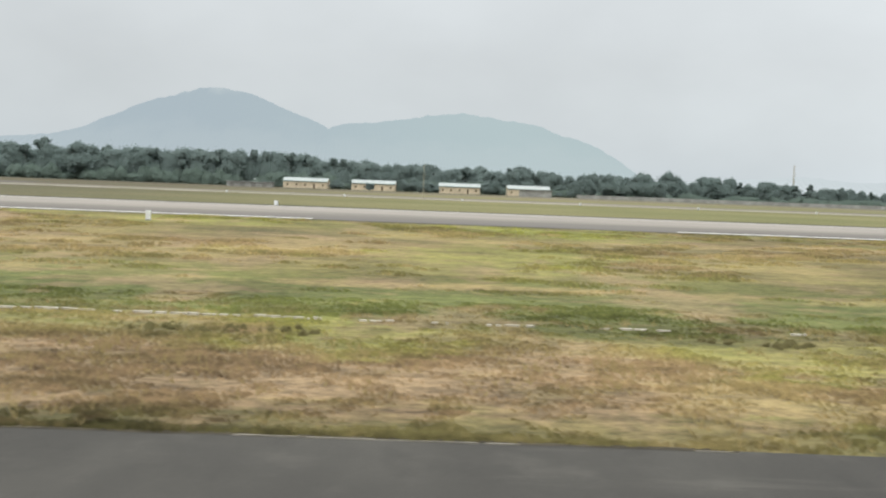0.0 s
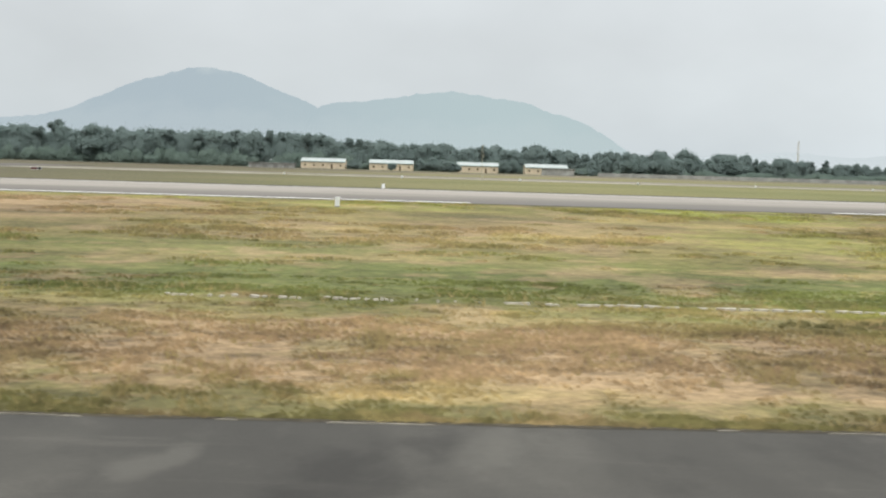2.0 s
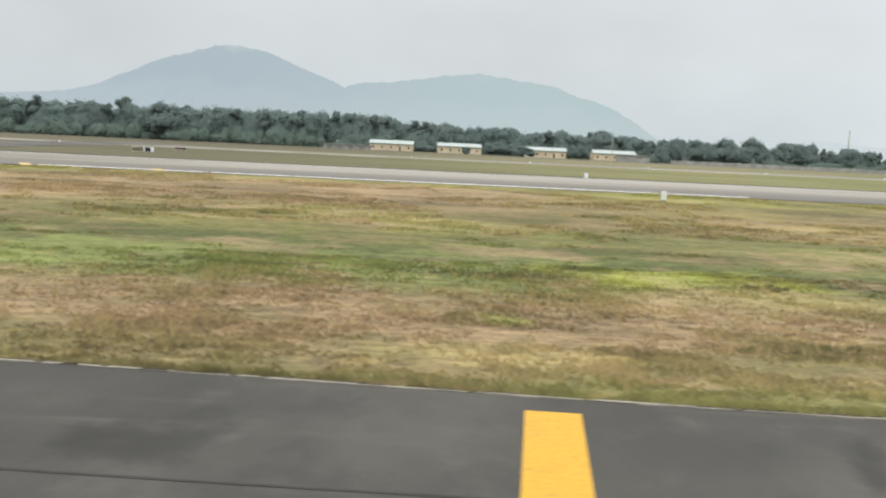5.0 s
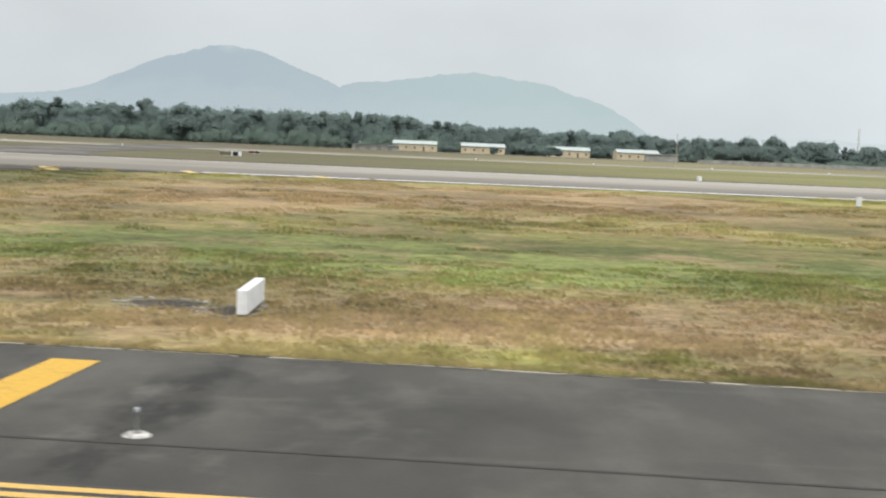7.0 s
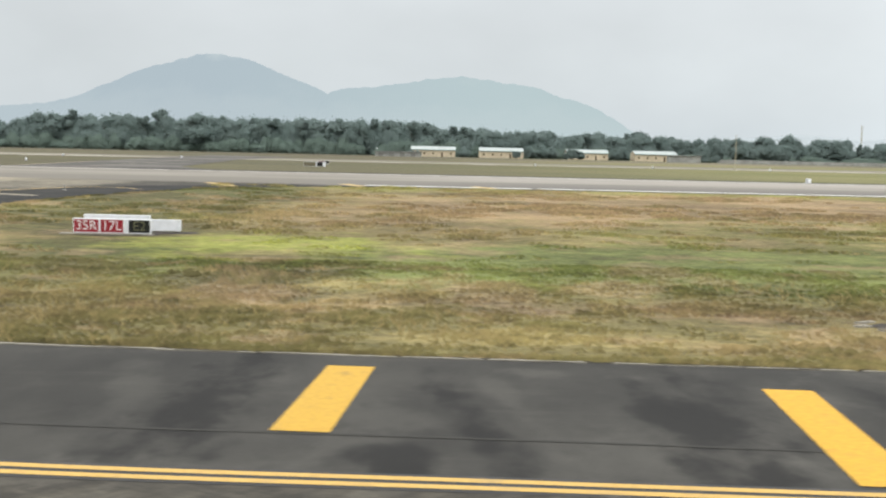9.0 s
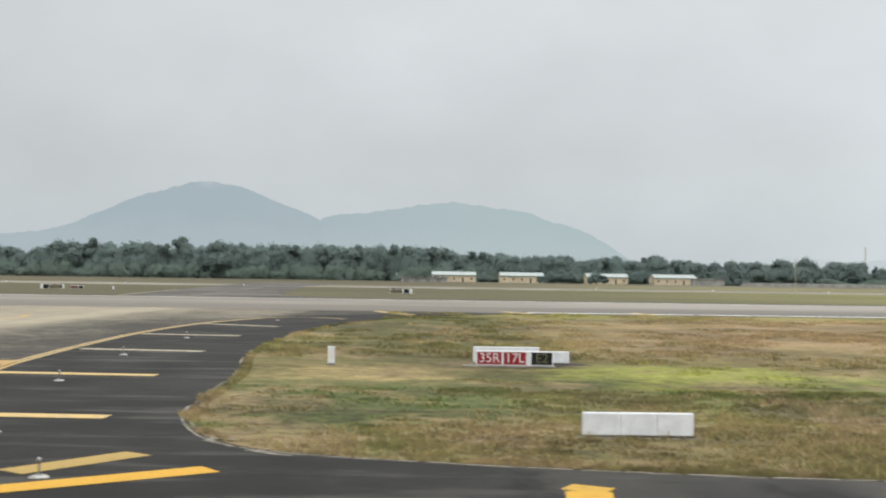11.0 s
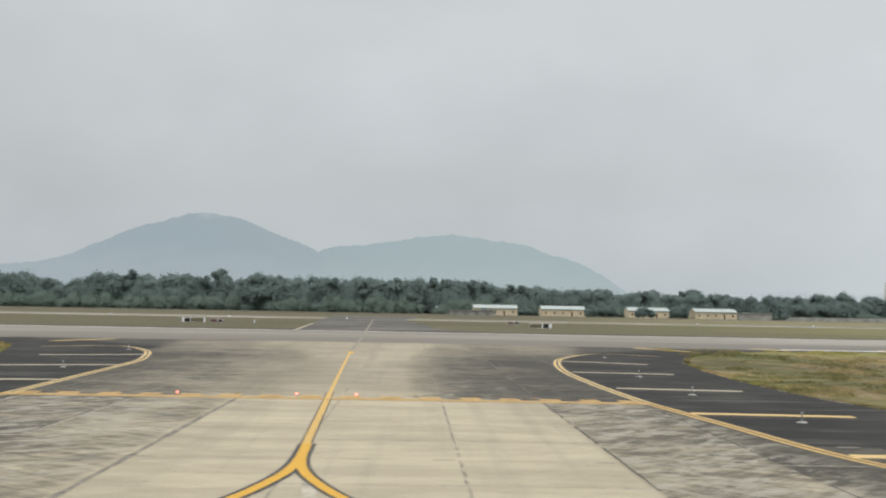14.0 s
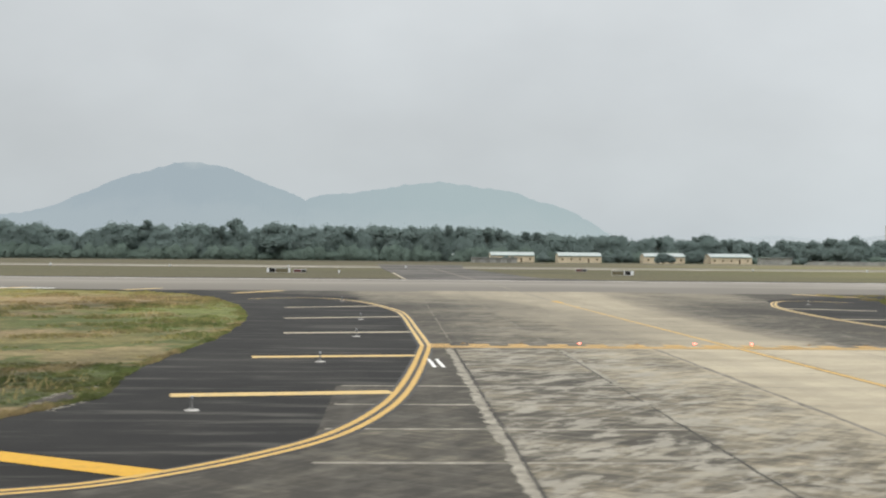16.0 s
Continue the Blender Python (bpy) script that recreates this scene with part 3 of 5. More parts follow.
M_YELLOW_DULL = paint("dull_yellow_paint", (0.40, 0.275, 0.075), (0.16, 0.125, 0.07), 0.52)
M_YELLOW_GONE = paint("flaked_yellow_paint", (0.34, 0.22, 0.05), (0.075, 0.068, 0.055), 0.36)
M_PALE = paint("sun_bleached_yellow_paint", (0.62, 0.44, 0.17), (0.36, 0.30, 0.19), 0.46)
M_CHALK = paint("chalky_worn_paint", (0.46, 0.40, 0.28), (0.26, 0.235, 0.19), 0.44)
M_ORANGE = paint("hold_line_paint", (0.56, 0.36, 0.13), (0.40, 0.29, 0.15), 0.50)
M_SIDE = paint("side_stripe_paint", (0.58, 0.37, 0.10), (0.40, 0.28, 0.11), 0.48)
M_WPAINT = paint("white_paint", (0.8, 0.79, 0.75), (0.5, 0.49, 0.45), 0.55)
M_FARLINE = paint("greyed_white_paint", (0.60, 0.58, 0.53), (0.36, 0.345, 0.31), 0.5)
M_BLACKP = paint("black_paint", (0.035, 0.034, 0.033), (0.09, 0.085, 0.08), 0.5)
M_LINK = plain("grey_asphalt", (0.098, 0.091, 0.080), 0.85, var=0.45, scale=0.045, grain=0.4)
M_DARKASPH = plain("black_asphalt", (0.05, 0.047, 0.040), 0.9, var=0.4, scale=0.1, grain=0.8)
M_FAINT = plain("dusty_joint", (0.245, 0.22, 0.175), 0.9, var=0.3, scale=1.0, grain=6)
M_DUSTY = plain("grimy_joint", (0.19, 0.173, 0.14), 0.9, var=0.35, scale=1.0, grain=6)
M_GHOST = plain("scrubbed_pale_paint", (0.395, 0.36, 0.285), 0.85, var=0.3, scale=1.0, grain=6)
M_SEAM = plain("joint_filler", (0.045, 0.043, 0.038), 0.9)
M_KERB = plain("pale_concrete", (0.46, 0.43, 0.36), 0.9, var=0.3)
M_RIM = plain("dusty_concrete", (0.25, 0.232, 0.192), 0.9, var=0.35, scale=0.8)
M_PATCH = plain("patching_mortar", (0.255, 0.235, 0.19), 0.9, var=0.35, scale=1.5, grain=9)
M_WHITE = plain("white_enamel", (0.74, 0.76, 0.78), 0.45, var=0.08)
M_RED = plain("red_sign_face", (0.27, 0.018, 0.026), 0.4, var=0.08)
M_MAROON = plain("dusty_maroon_face", (0.11, 0.035, 0.035), 0.5)
M_BLACK = plain("black_sign_face", (0.012, 0.013, 0.012), 0.4)
M_LETTER = plain("white_letters", (0.72, 0.68, 0.67), 0.5, var=0.05)
M_DIMLET = plain("dull_yellow_letters", (0.13, 0.13, 0.075), 0.5)
M_DULL = plain("dusty_brown_sign_face", (0.15, 0.135, 0.085), 0.6)
M_YSIGN = plain("yellow_sign_face", (0.42, 0.29, 0.02), 0.45)
M_PLATE = plain("chalky_plate_paint", (0.42, 0.41, 0.38), 0.8, var=0.4, scale=6.0, grain=20)
M_METAL = plain("grey_metal", (0.27, 0.27, 0.26), 0.45, 0.5)
M_WALL = plain("cream_wall", (0.60, 0.515, 0.375), 0.9, var=0.1, scale=0.3, grain=3)
M_ROOF = plain("pale_roof_sheet", (0.40, 0.445, 0.43), 0.6, var=0.1, scale=0.4, grain=4)
M_DARKW = plain("brown_shutter", (0.15, 0.115, 0.075), 0.5)
M_FASCIA = plain("green_grey_fascia", (0.20, 0.27, 0.26), 0.7)
M_SHED_DOOR = plain("grey_shed_door", (0.22, 0.22, 0.205), 0.8, var=0.2)
M_ROOF_DULL = plain("dull_roof_sheet", (0.27, 0.28, 0.265), 0.8, var=0.2, scale=0.3, grain=2)
M_SHED = plain("weathered_grey_wall", (0.31, 0.315, 0.295), 0.9, var=0.2, scale=0.3, grain=2)
# leaf colours of the woods made paler and bluer to carry the air's haze
M_TREE = foliage("hazed_tree_leaves", (0.205, 0.266, 0.252), (0.222, 0.284, 0.264))
M_SHRUB = foliage("hazed_shrub_leaves", (0.196, 0.262, 0.226), (0.212, 0.278, 0.236))
M_STRAW = foliage("dry_stalks", (0.30, 0.24, 0.11), (0.40, 0.32, 0.15))
M_WEED = foliage("weed_leaves", (0.20, 0.185, 0.085), (0.25, 0.225, 0.105))
M_TRUNK = plain("bark", (0.10, 0.085, 0.07), 0.95, scale=0.5, grain=4)
M_SOIL = plain("bare_soil", (0.055, 0.048, 0.04), 0.95, var=0.3, scale=1.2, grain=8)
M_EDGESHADE = plain("grass_foot_shade", (0.062, 0.053, 0.034), 0.95, var=0.4, scale=1.5, grain=10)
M_REDLENS = plain("red_lens", (0.5, 0.05, 0.03), 0.3)
k = M_REDLENS.node_tree.nodes["Principled BSDF"]
k.inputs["Emission Color"].default_value, k.inputs["Emission Strength"].default_value = (1.0, 0.20, 0.15, 1), 6.0
M_AMBER = plain("dull_amber_lens", (0.22, 0.14, 0.06), 0.4)
M_LENS = plain("clear_lens", (0.45, 0.47, 0.5), 0.2)
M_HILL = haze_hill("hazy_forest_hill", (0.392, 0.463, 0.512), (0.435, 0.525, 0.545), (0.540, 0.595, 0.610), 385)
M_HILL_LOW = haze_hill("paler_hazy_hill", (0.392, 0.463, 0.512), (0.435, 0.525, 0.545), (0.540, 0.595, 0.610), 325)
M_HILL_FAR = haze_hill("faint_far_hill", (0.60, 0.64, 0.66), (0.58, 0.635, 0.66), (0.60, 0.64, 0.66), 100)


# ---------------------------------------------------------------- mesh helpers
def part(name, bm, material, parent=None, label=""):
    me = bpy.data.meshes.new(name)
    bm.to_mesh(me)
    bm.free()
    me.materials.append(material)
    ob = new(name, me)
    if parent is not None:
        ob.parent = parent
    return tagged(ob, label) if label else ob


def box(bm, x0, x1, y0, y1, z0, z1, bevel=0.0):
    m = Matrix.Translation(((x0 + x1) / 2, (y0 + y1) / 2, (z0 + z1) / 2)) @ Matrix.Diagonal((x1 - x0, y1 - y0, z1 - z0, 1))
    vs = bmesh.ops.create_cube(bm, size=1, matrix=m)["verts"]
    if bevel:
        es = {e for v in vs for e in v.link_edges}
        bmesh.ops.bevel(bm, geom=list(es), offset=bevel, segments=2, affect="EDGES", profile=0.5)
    return bm


def a_box(*args, **kw):
    return box(bmesh.new(), *args, **kw)


def cyl(bm, x, y, z0, z1, r0, r1=None, seg=12):
    bmesh.ops.create_cone(bm, cap_ends=True, segments=seg, radius1=r0, radius2=r0 if r1 is None else r1, depth=z1 - z0,
                          matrix=Matrix.Translation((x, y, (z0 + z1) / 2)))
    return bm


def sheet(pts, z, thick=0.0):
    """A flat outline at height z, with skirts down by thick."""
    bm = bmesh.new()
    top = [bm.verts.new((x, y, z)) for x, y in pts]
    f = bm.faces.new(top)
    f.normal_update()
    if f.normal.z < 0:
        f.normal_flip()
        f.normal_update()
    if thick:
        low = [bm.verts.new((x, y, z - thick)) for x, y in pts]
        for i in range(len(pts)):
            j = (i + 1) % len(pts)
            bm.faces.new((top[i], top[j], low[j], low[i]))
    bmesh.ops.triangulate(bm, faces=[f])
    return bm


def smooth(pts, steps=6):
    """A rounded line through the points (Hermite over chord length)."""
    p = [Vector(q) for q in pts]
    t = [0.0]
    for a, b in zip(p, p[1:]):
        t.append(t[-1] + (b - a).length)
    m = [(p[min(i + 1, len(p) - 1)] - p[max(i - 1, 0)]) / (t[min(i + 1, len(p) - 1)] - t[max(i - 1, 0)]) for i in range(len(p))]
    out = []
    for i in range(len(p) - 1):
        h = t[i + 1] - t[i]
        for k in range(steps):
            u = k / steps
            out.append((2 * u ** 3 - 3 * u * u + 1) * p[i] + (u ** 3 - 2 * u * u + u) * h * m[i] + (3 * u * u - 2 * u ** 3) * p[i + 1] + (u ** 3 - u * u) * h * m[i + 1])
    out.append(p[-1])
    return [(v.x, v.y) for v in out]


def stripe(line, width, z, side=0.0):
    """A painted stripe of that width along a line, shifted to its left by side, with hand-laid unevenness."""
    bm = bmesh.new()
    rows = []
    for i, q in enumerate(line):
        a, b = Vector(line[max(i - 1, 0)]), Vector(line[min(i + 1, len(line) - 1)])
        d = (b - a).normalized()
        nrm = Vector((-d.y, d.x))
        c = Vector(q) + nrm * side
        rows.append([bm.verts.new((*(c + nrm * s * width / 2), z)) for s in (1, -1)])
    for r, s in zip(rows, rows[1:]):
        bm.faces.new((r[0], r[1], s[1], s[0]))
    return bm


def dense(a, b, step=1.0):
    a, b = Vector(a), Vector(b)
    k = max(2, int((b - a).length / step))
    return [tuple(a.lerp(b, i / k)) for i in range(k + 1)]


def mirror(pts, axis=-137.8):
    return [(2 * axis - x, y) for x, y in pts]


def holder(name, x, y, z, label, category, group="", kind=""):
    ob = new(name)
    ob.location = (x, y, z)
    return tagged(ob, label, category, group, kind)


def letters(text, size, x, z, y, parent, material):
    """Text as a mesh standing upright, its middle at x, z and its face at y (facing -y), in the parent's space."""
    cu = bpy.data.curves.new("lettering", "FONT")
    cu.body, cu.size, cu.extrude, cu.align_x, cu.align_y = text, size, 0.004, "CENTER", "CENTER"
    tmp = bpy.data.objects.new("lettering", cu)
    scene.collection.objects.link(tmp)
    bpy.context.view_layer.update()
    me = bpy.data.meshes.new_from_object(tmp.evaluated_get(bpy.context.evaluated_depsgraph_get()))
    bpy.data.objects.remove(tmp)
    me.name = "lettering"
    me.materials.clear()
    me.materials.append(material)
    ob = new("lettering", me)
    ob.parent = parent
    ob.matrix_basis = pose(x, y, z, 90, 0, 0)
    return ob


# ---------------------------------------------------------------- ground, pavements
FALL = [(-3000, -0.03), (-100, -0.03), (180, -0.03), (400, -0.03), (620, -0.9), (760, -1.6), (4890, -1.6)]


def ground_z(y):
    """Height of the ground: level airfield, falling gently beyond the second runway."""
    for (a, u), (b, v) in zip(FALL, FALL[1:]):
        if a <= y <= b:
            return u + (v - u) * (y - a) / (b - a)
    return FALL[-1][1]


bm = bmesh.new()
for x0, x1 in ((-4900, -600), (-600, 500), (500, 4900)):
    for (y0, z0), (y1, z1) in zip(FALL, FALL[1:]):
        vs = [bm.verts.new(v) for v in ((x0, y0, z0), (x1, y0, z0), (x1, y1, z1), (x0, y1, z1))]
        bm.faces.new(vs)
bmesh.ops.remove_doubles(bm, verts=bm.verts, dist=0.01)
tagged(part("ground", bm, M_GRASS), "dry and green mown airfield grass reaching to the horizon", "ground", kind="structure")

# the edge of the asphalt shoulder along the taxiway and round the throat of the junction
NEAR_EDGE = [(140, 20.4), (5, 20.6), (-22, 19.95), (-40, 20.35), (-54, 21.7), (-68, 23.0), (-80, 23.8), (-92, 24.6), (-101, 25.8), (-108.3, 28.0)]
THROAT = [(-108.3, 28.0), (-110.4, 30.2), (-111.9, 34.7), (-112.3, 41), (-112.6, 50), (-113.9, 63), (-113.5, 82), (-111.4, 99), (-106, 115), (-97, 126.5), (-84, 130)]
edge_r = smooth(NEAR_EDGE + THROAT[1:], 5)
THROAT_L = [(-164.2, 28.6), (-163.2, 31.8), (-162.5, 34.4), (-163.1, 39), (-163.2, 46), (-162.7, 56), (-162.8, 66), (-163.8, 80), (-166.4, 95), (-171.8, 113), (-180, 125.5), (-191.6, 130)]
edge_l = mirror(smooth(NEAR_EDGE[:-1] + [(-106.6, 27.0)], 5)) + smooth(THROAT_L, 5)
edge_l = edge_l[::-1]
outline = [(140, -40)] + edge_r + [(-84, 134)] + [(-191.6, 134)] + edge_l + [(-415.6, -40)]
tagged(part("taxiway_shoulder", sheet(outline, 0.0, 0.05), M_ASPH), "dark stained asphalt taxiway shoulder", "pavement", kind="structure")
tagged(part("runway", a_box(-2400, 2200, 130.4, 187.0, -0.05, 0.004), M_RWY), "pale grey worn runway surface with tyre streaks", "runway", kind="structure")
tagged(part("runway_shoulder", a_box(-2400, 2200, 187.01, 192.5, -0.05, 0.002), M_DARKASPH), "dark asphalt shoulder along the far side of the runway", "pavement", kind="structure")
tagged(part("far_runway", a_box(-2400, 2200, 318, 368, -0.05, 0.004), M_OLDRWY), "dusty brown second runway beyond the first", "runway", kind="structure")
tagged(part("far_runway_edge", a_box(-2400, 2200, 316.8, 334, 0.0041, 0.010), M_PALERWY), "pale worn concrete edge strip of the second runway", "pavement", kind="structure")
tagged(part("link_taxiway", sheet([(-151.5, 186.9), (-152.5, 200), (-157, 318), (-159, 400), (-131, 400), (-135.5, 318), (-129, 210), (-122, 195), (-112, 186.9)], 0.0115, 0.05), M_LINK), "dark asphalt link between the runways", "pavement", kind="structure")
tagged(part("far_apron_road", a_box(-2400, 2200, 560, 566, -0.8, ground_z(566) + 0.12), M_OLDRWY), "pale perimeter road in the grass", "road", kind="structure")

# pale crumbled rim where grass meets asphalt
random.seed(4)
bm = bmesh.new()
for a, b in zip(edge_r, edge_r[1:]):
    a, b = Vector(a), Vector(b)
    if a.x > 25 or a.y > 100:
        continue
    s = 0.0
    length = (b - a).length
    d = (b - a) / length
    nrm = Vector((d.y, -d.x))
    while s < length:
        w = random.uniform(0.3, 2.2)
        if random.random() < (0.3 if a.x > -36 else 0.97 if a.y < 36 else 0.2):
            c = a + d * s + nrm * random.uniform(-0.16, -0.10)
            wd = random.uniform(0.025, 0.06) if a.x > -36 else random.uniform(0.07, 0.14)
            q = [c, c + d * w, c + d * (w - 0.1) + nrm * wd, c + d * 0.1 + nrm * wd * random.uniform(0.6, 1)]
            lo = [bm.verts.new((v.x, v.y, 0.0)) for v in q]
            hi = [bm.verts.new((v.x, v.y, 0.018)) for v in q]
            bm.faces.new(hi)
            for i in range(4):
                bm.faces.new((lo[i], lo[(i + 1) % 4], hi[(i + 1) % 4], hi[i]))
        s += w + random.uniform(0.0, 0.12)
bmesh.ops.recalc_face_normals(bm, faces=bm.faces)
tagged(part("pavement_rim", bm, M_RIM), "broken pale concrete rim along the asphalt edge", "kerb", kind="stuff")

# pale silt and broken concrete washed up where the rim turns into the junction
bm = bmesh.new()
for (ax, ay), (bx, by), wide in (((-111.5, 33.5), (-110.6, 31.4), 0.20), ((-110.6, 31.0), (-109.6, 29.9), 0.34), ((-109.2, 28.3), (-107.9, 27.4), 0.16)):
    a, b = Vector((ax, ay)), Vector((bx, by))
    d = (b - a).normalized()
    nrm = Vector((d.y, -d.x)) if d.y > 0 else Vector((-d.y, d.x)) * -1
    k = 14
    far_side = [a + (b - a) * i / k for i in range(k + 1)]
    near_side = [p + nrm * wide * (math.sin(math.pi * i / k) ** 0.6) * random.uniform(0.6, 1.2) for i, p in enumerate(far_side)]
    up = [[bm.verts.new((p.x, p.y, 0.012)) for p in side] for side in (far_side, near_side)]
    for i in range(k):
        bm.faces.new((up[0][i], up[1][i], up[1][i + 1], up[0][i + 1]))
bmesh.ops.remove_doubles(bm, verts=bm.verts, dist=0.001)
bmesh.ops.recalc_face_normals(bm, faces=bm.faces)
tagged(part("edge_silt", bm, M_PATCH), "pale silt and crumbled concrete along the asphalt edge", "silt", kind="structure")

# dark brown strip painted as the shade under the grass along the asphalt's edge
bm = bmesh.new()
last = None
for x, y in [q for a, b in zip(edge_r, edge_r[1:]) if a[0] < 26 and a[1] < 60 for q in dense(a, b, 0.35)[:-1]]:
    w = 0.10 + 0.09 * noise.noise(Vector((x * 0.9, y * 0.9, 4))) + 0.06 * noise.noise(Vector((x * 3.1, y * 3.1, 8)))
    side = (0, -1) if y < 27 else (-0.8, -0.6) if y < 33 else (-1, 0)
    row = [bm.verts.new((x - side[0] * 0.12, y - side[1] * 0.12, 0.006)), bm.verts.new((x + side[0] * w, y + side[1] * w, 0.006))]
    if last:
        bm.faces.new((last[0], last[1], row[1], row[0]))
    last = row
bmesh.ops.recalc_face_normals(bm, faces=bm.faces)
tagged(part("edge_soil", bm, M_EDGESHADE), "dark brown strip painted as shade along the foot of the grass", "soil", kind="structure")

# concrete under the slabs: the taxiway itself and the throat between the side stripes
STRIPE_R = [(140, 12.7), (-40, 12.8), (-60, 13.05), (-70, 13.5), (-76, 14.0), (-84, 14.5), (-92, 15.0), (-100, 16.2), (-107, 18.2), (-112, 20.4), (-115.6, 22.8), (-118.4, 26.5),
            (-120.1, 30.6), (-121.3, 35.8), (-122.2, 44), (-123.3, 54.2)]
STRIPE_R2 = [(-123.3, 54.2), (-123.75, 66), (-123.7, 81.5), (-122.3, 96), (-120.3, 104.0), (-117.6, 110.4), (-114.9, 111.6), (-111.6, 108.2)]
STRIPE_L = [(-415.6, 13.6), (-210, 13.9), (-186, 14.9), (-173, 16.4), (-166, 17.9), (-160.1, 20.1), (-158.3, 21.7), (-156.4, 24.4), (-155.2, 27.1), (-154.2, 31.5),
            (-153.6, 36.2), (-153.0, 44), (-152.4, 54.2)]
STRIPE_L2 = [(-152.4, 54.2), (-152.7, 65.3), (-153.3, 83.7), (-154.2, 91), (-156.6, 102.3), (-160.5, 110.6), (-163.5, 110.4), (-166.9, 107.5)]
side_r, side_r2, side_l, side_l2 = (smooth(q, 6) for q in (STRIPE_R, STRIPE_R2, STRIPE_L, STRIPE_L2))
inner_r = side_r + [q for q in side_r2[1:] if q[1] < 104 and q[0] < -121]
inner_l = side_l + [q for q in side_l2[1:] if q[1] < 104]
mouth = [(-118.5, 112), (-108, 125), (-95, 134)]
bed = [(140, -40)] + inner_r + mouth + mirror(mouth)[::-1] + inner_l[::-1] + [(-415.6, -40)]
pave = tagged(part("concrete_taxiway", sheet(bed, 0.004), M_SLAB), "stained pale concrete taxiway slabs with dark joints", "pavement", kind="structure")

# ---------------------------------------------------------------- painted markings
markings = holder("taxiway_markings", -137.8, 20, 0, "yellow painted taxiway lines, worn and edged in black", "road marking", kind="structure")


def mark(name, bm, material, label=""):
    ob = part(name, bm, material, markings, label)
    ob.matrix_parent_inverse = Matrix.Translation((137.8, -20, 0))
    return ob


for line, coat in ((side_r, M_SIDE), (side_r2, M_PALE), (side_l, M_SIDE), (side_l2, M_PALE)):
    mark("side_stripe_ground", stripe(line, 0.78, 0.010), M_BLACKP)
    for s in (0.17, -0.17):
        mark("side_stripe", stripe(line, 0.19, 0.014, s), coat)

# bars across the shoulder: near end, far end
for a, b in (((-32.0, 13.1), (-31.89, 17.2)), ((-45.9, 13.2), (-45.48, 19.52)), ((-56.1, 13.3), (-55.72, 19.35)), ((-79.44, 14.8), (-78.98, 21.35)), ((-102.2, 17.5), (-101.6, 23.15))):
    mark("shoulder_bar", stripe(dense(a, b), 0.94, 0.012), M_YELLOW)
for a, b in (((-73.58, 16.38), (-73.09, 22.0)), ((-87.63, 17.32), (-87.2, 22.9)), ((-101.75, 23.15), (-101.4, 23.8))):
    mark("shoulder_bar", stripe(dense(a, b), 0.94, 0.011), M_YELLOW_OLD, "faded yellow bar")
mark("shoulder_bar", stripe(dense((-31.89, 17.2), (-31.89, 18.7)), 0.94, 0.011), M_YELLOW_GONE, "nearly worn away yellow bar")
CURVE_BARS = [((-120.8, 34.9), (-114.1, 34.5)), ((-122.4, 49.0), (-115.7, 48.5)), ((-123.0, 64.0), (-116.35, 63.2)), ((-123.3, 79.6), (-116.7, 78.6)),
              ((-122.6, 95.8), (-115.8, 92.2)), ((-113.7, 24.75), (-111.6, 27.55)), ((-115.4, 21.2), (-109.55, 25.4))]
for i, (a, b) in enumerate(CURVE_BARS):
    old = i == 5
    mark("curve_bar", stripe(dense(a, b), 0.9, 0.011 if old else 0.012), M_YELLOW_DULL if old else M_YELLOW if i == 6 else M_PALE if i < 2 else M_CHALK)
for a, b in (((-154.0, 35.5), (-160.6, 34.4)), ((-153.0, 48.8), (-159.7, 47.7)), ((-153.0, 63.8), (-159.7, 62.3)), ((-153.4, 79.2), (-160.9, 76.4)), ((-154.6, 95.0), (-162.2, 91.2)),
             ((-158.6, 21.5), (-165.2, 25.3))):
    mark("curve_bar", stripe(dense(a, b), 0.9, 0.012), M_YELLOW if a[1] < 22 else M_PALE if a[1] < 60 else M_CHALK)
for a, b in (((-109.6, 130.6), (-105.6, 121.5)), ((-95.6, 135.5), (-93.0, 129.0)), ((-81, 136), (-79, 130.8))):
    for q in ((a, b), mirror((a, b))):
        mark("runway_shoulder_bar", stripe(dense(*q), 1.2, 0.013), M_PALE)

# holding line: two unbroken and two broken stripes
for dy in (-0.9, -0.3):
    mark("hold_line", stripe(dense((-152.4, 54.25 + dy), (-123.3, 54.25 + dy), 0.6), 0.44, 0.0180), M_ORANGE)
for dy in (0.3, 0.9):
    x = -152.2
    while x < -124:
        mark("hold_dash", stripe(dense((x, 54.25 + dy), (x + 0.95, 54.25 + dy), 0.4), 0.44, 0.0180), M_ORANGE)
        x += 1.85

# taxiway centre line with black borders, and its two curves into the main taxiway
centre = smooth([(-138.05, 57.5), (-137.9, 53), (-137.45, 38), (-137.3, 33.5)], 8)
mark("centre_line", stripe(smooth([(-139.4, 105), (-138.7, 80), (-138.05, 57.5)], 8), 0.20, 0.0135), M_SIDE, "thin worn yellow line")
turn_r = smooth([(-137.35, 36), (-137.15, 31.5), (-136.65, 28.6), (-135.4, 24.9), (-133.4, 21.4), (-129, 16.5), (-122, 12)], 8)
turn_l = smooth([(-137.35, 36), (-137.28, 31.5), (-137.5, 28.6), (-138.4, 24.4), (-140.0, 20.6), (-145, 15.5), (-152, 11)], 8)
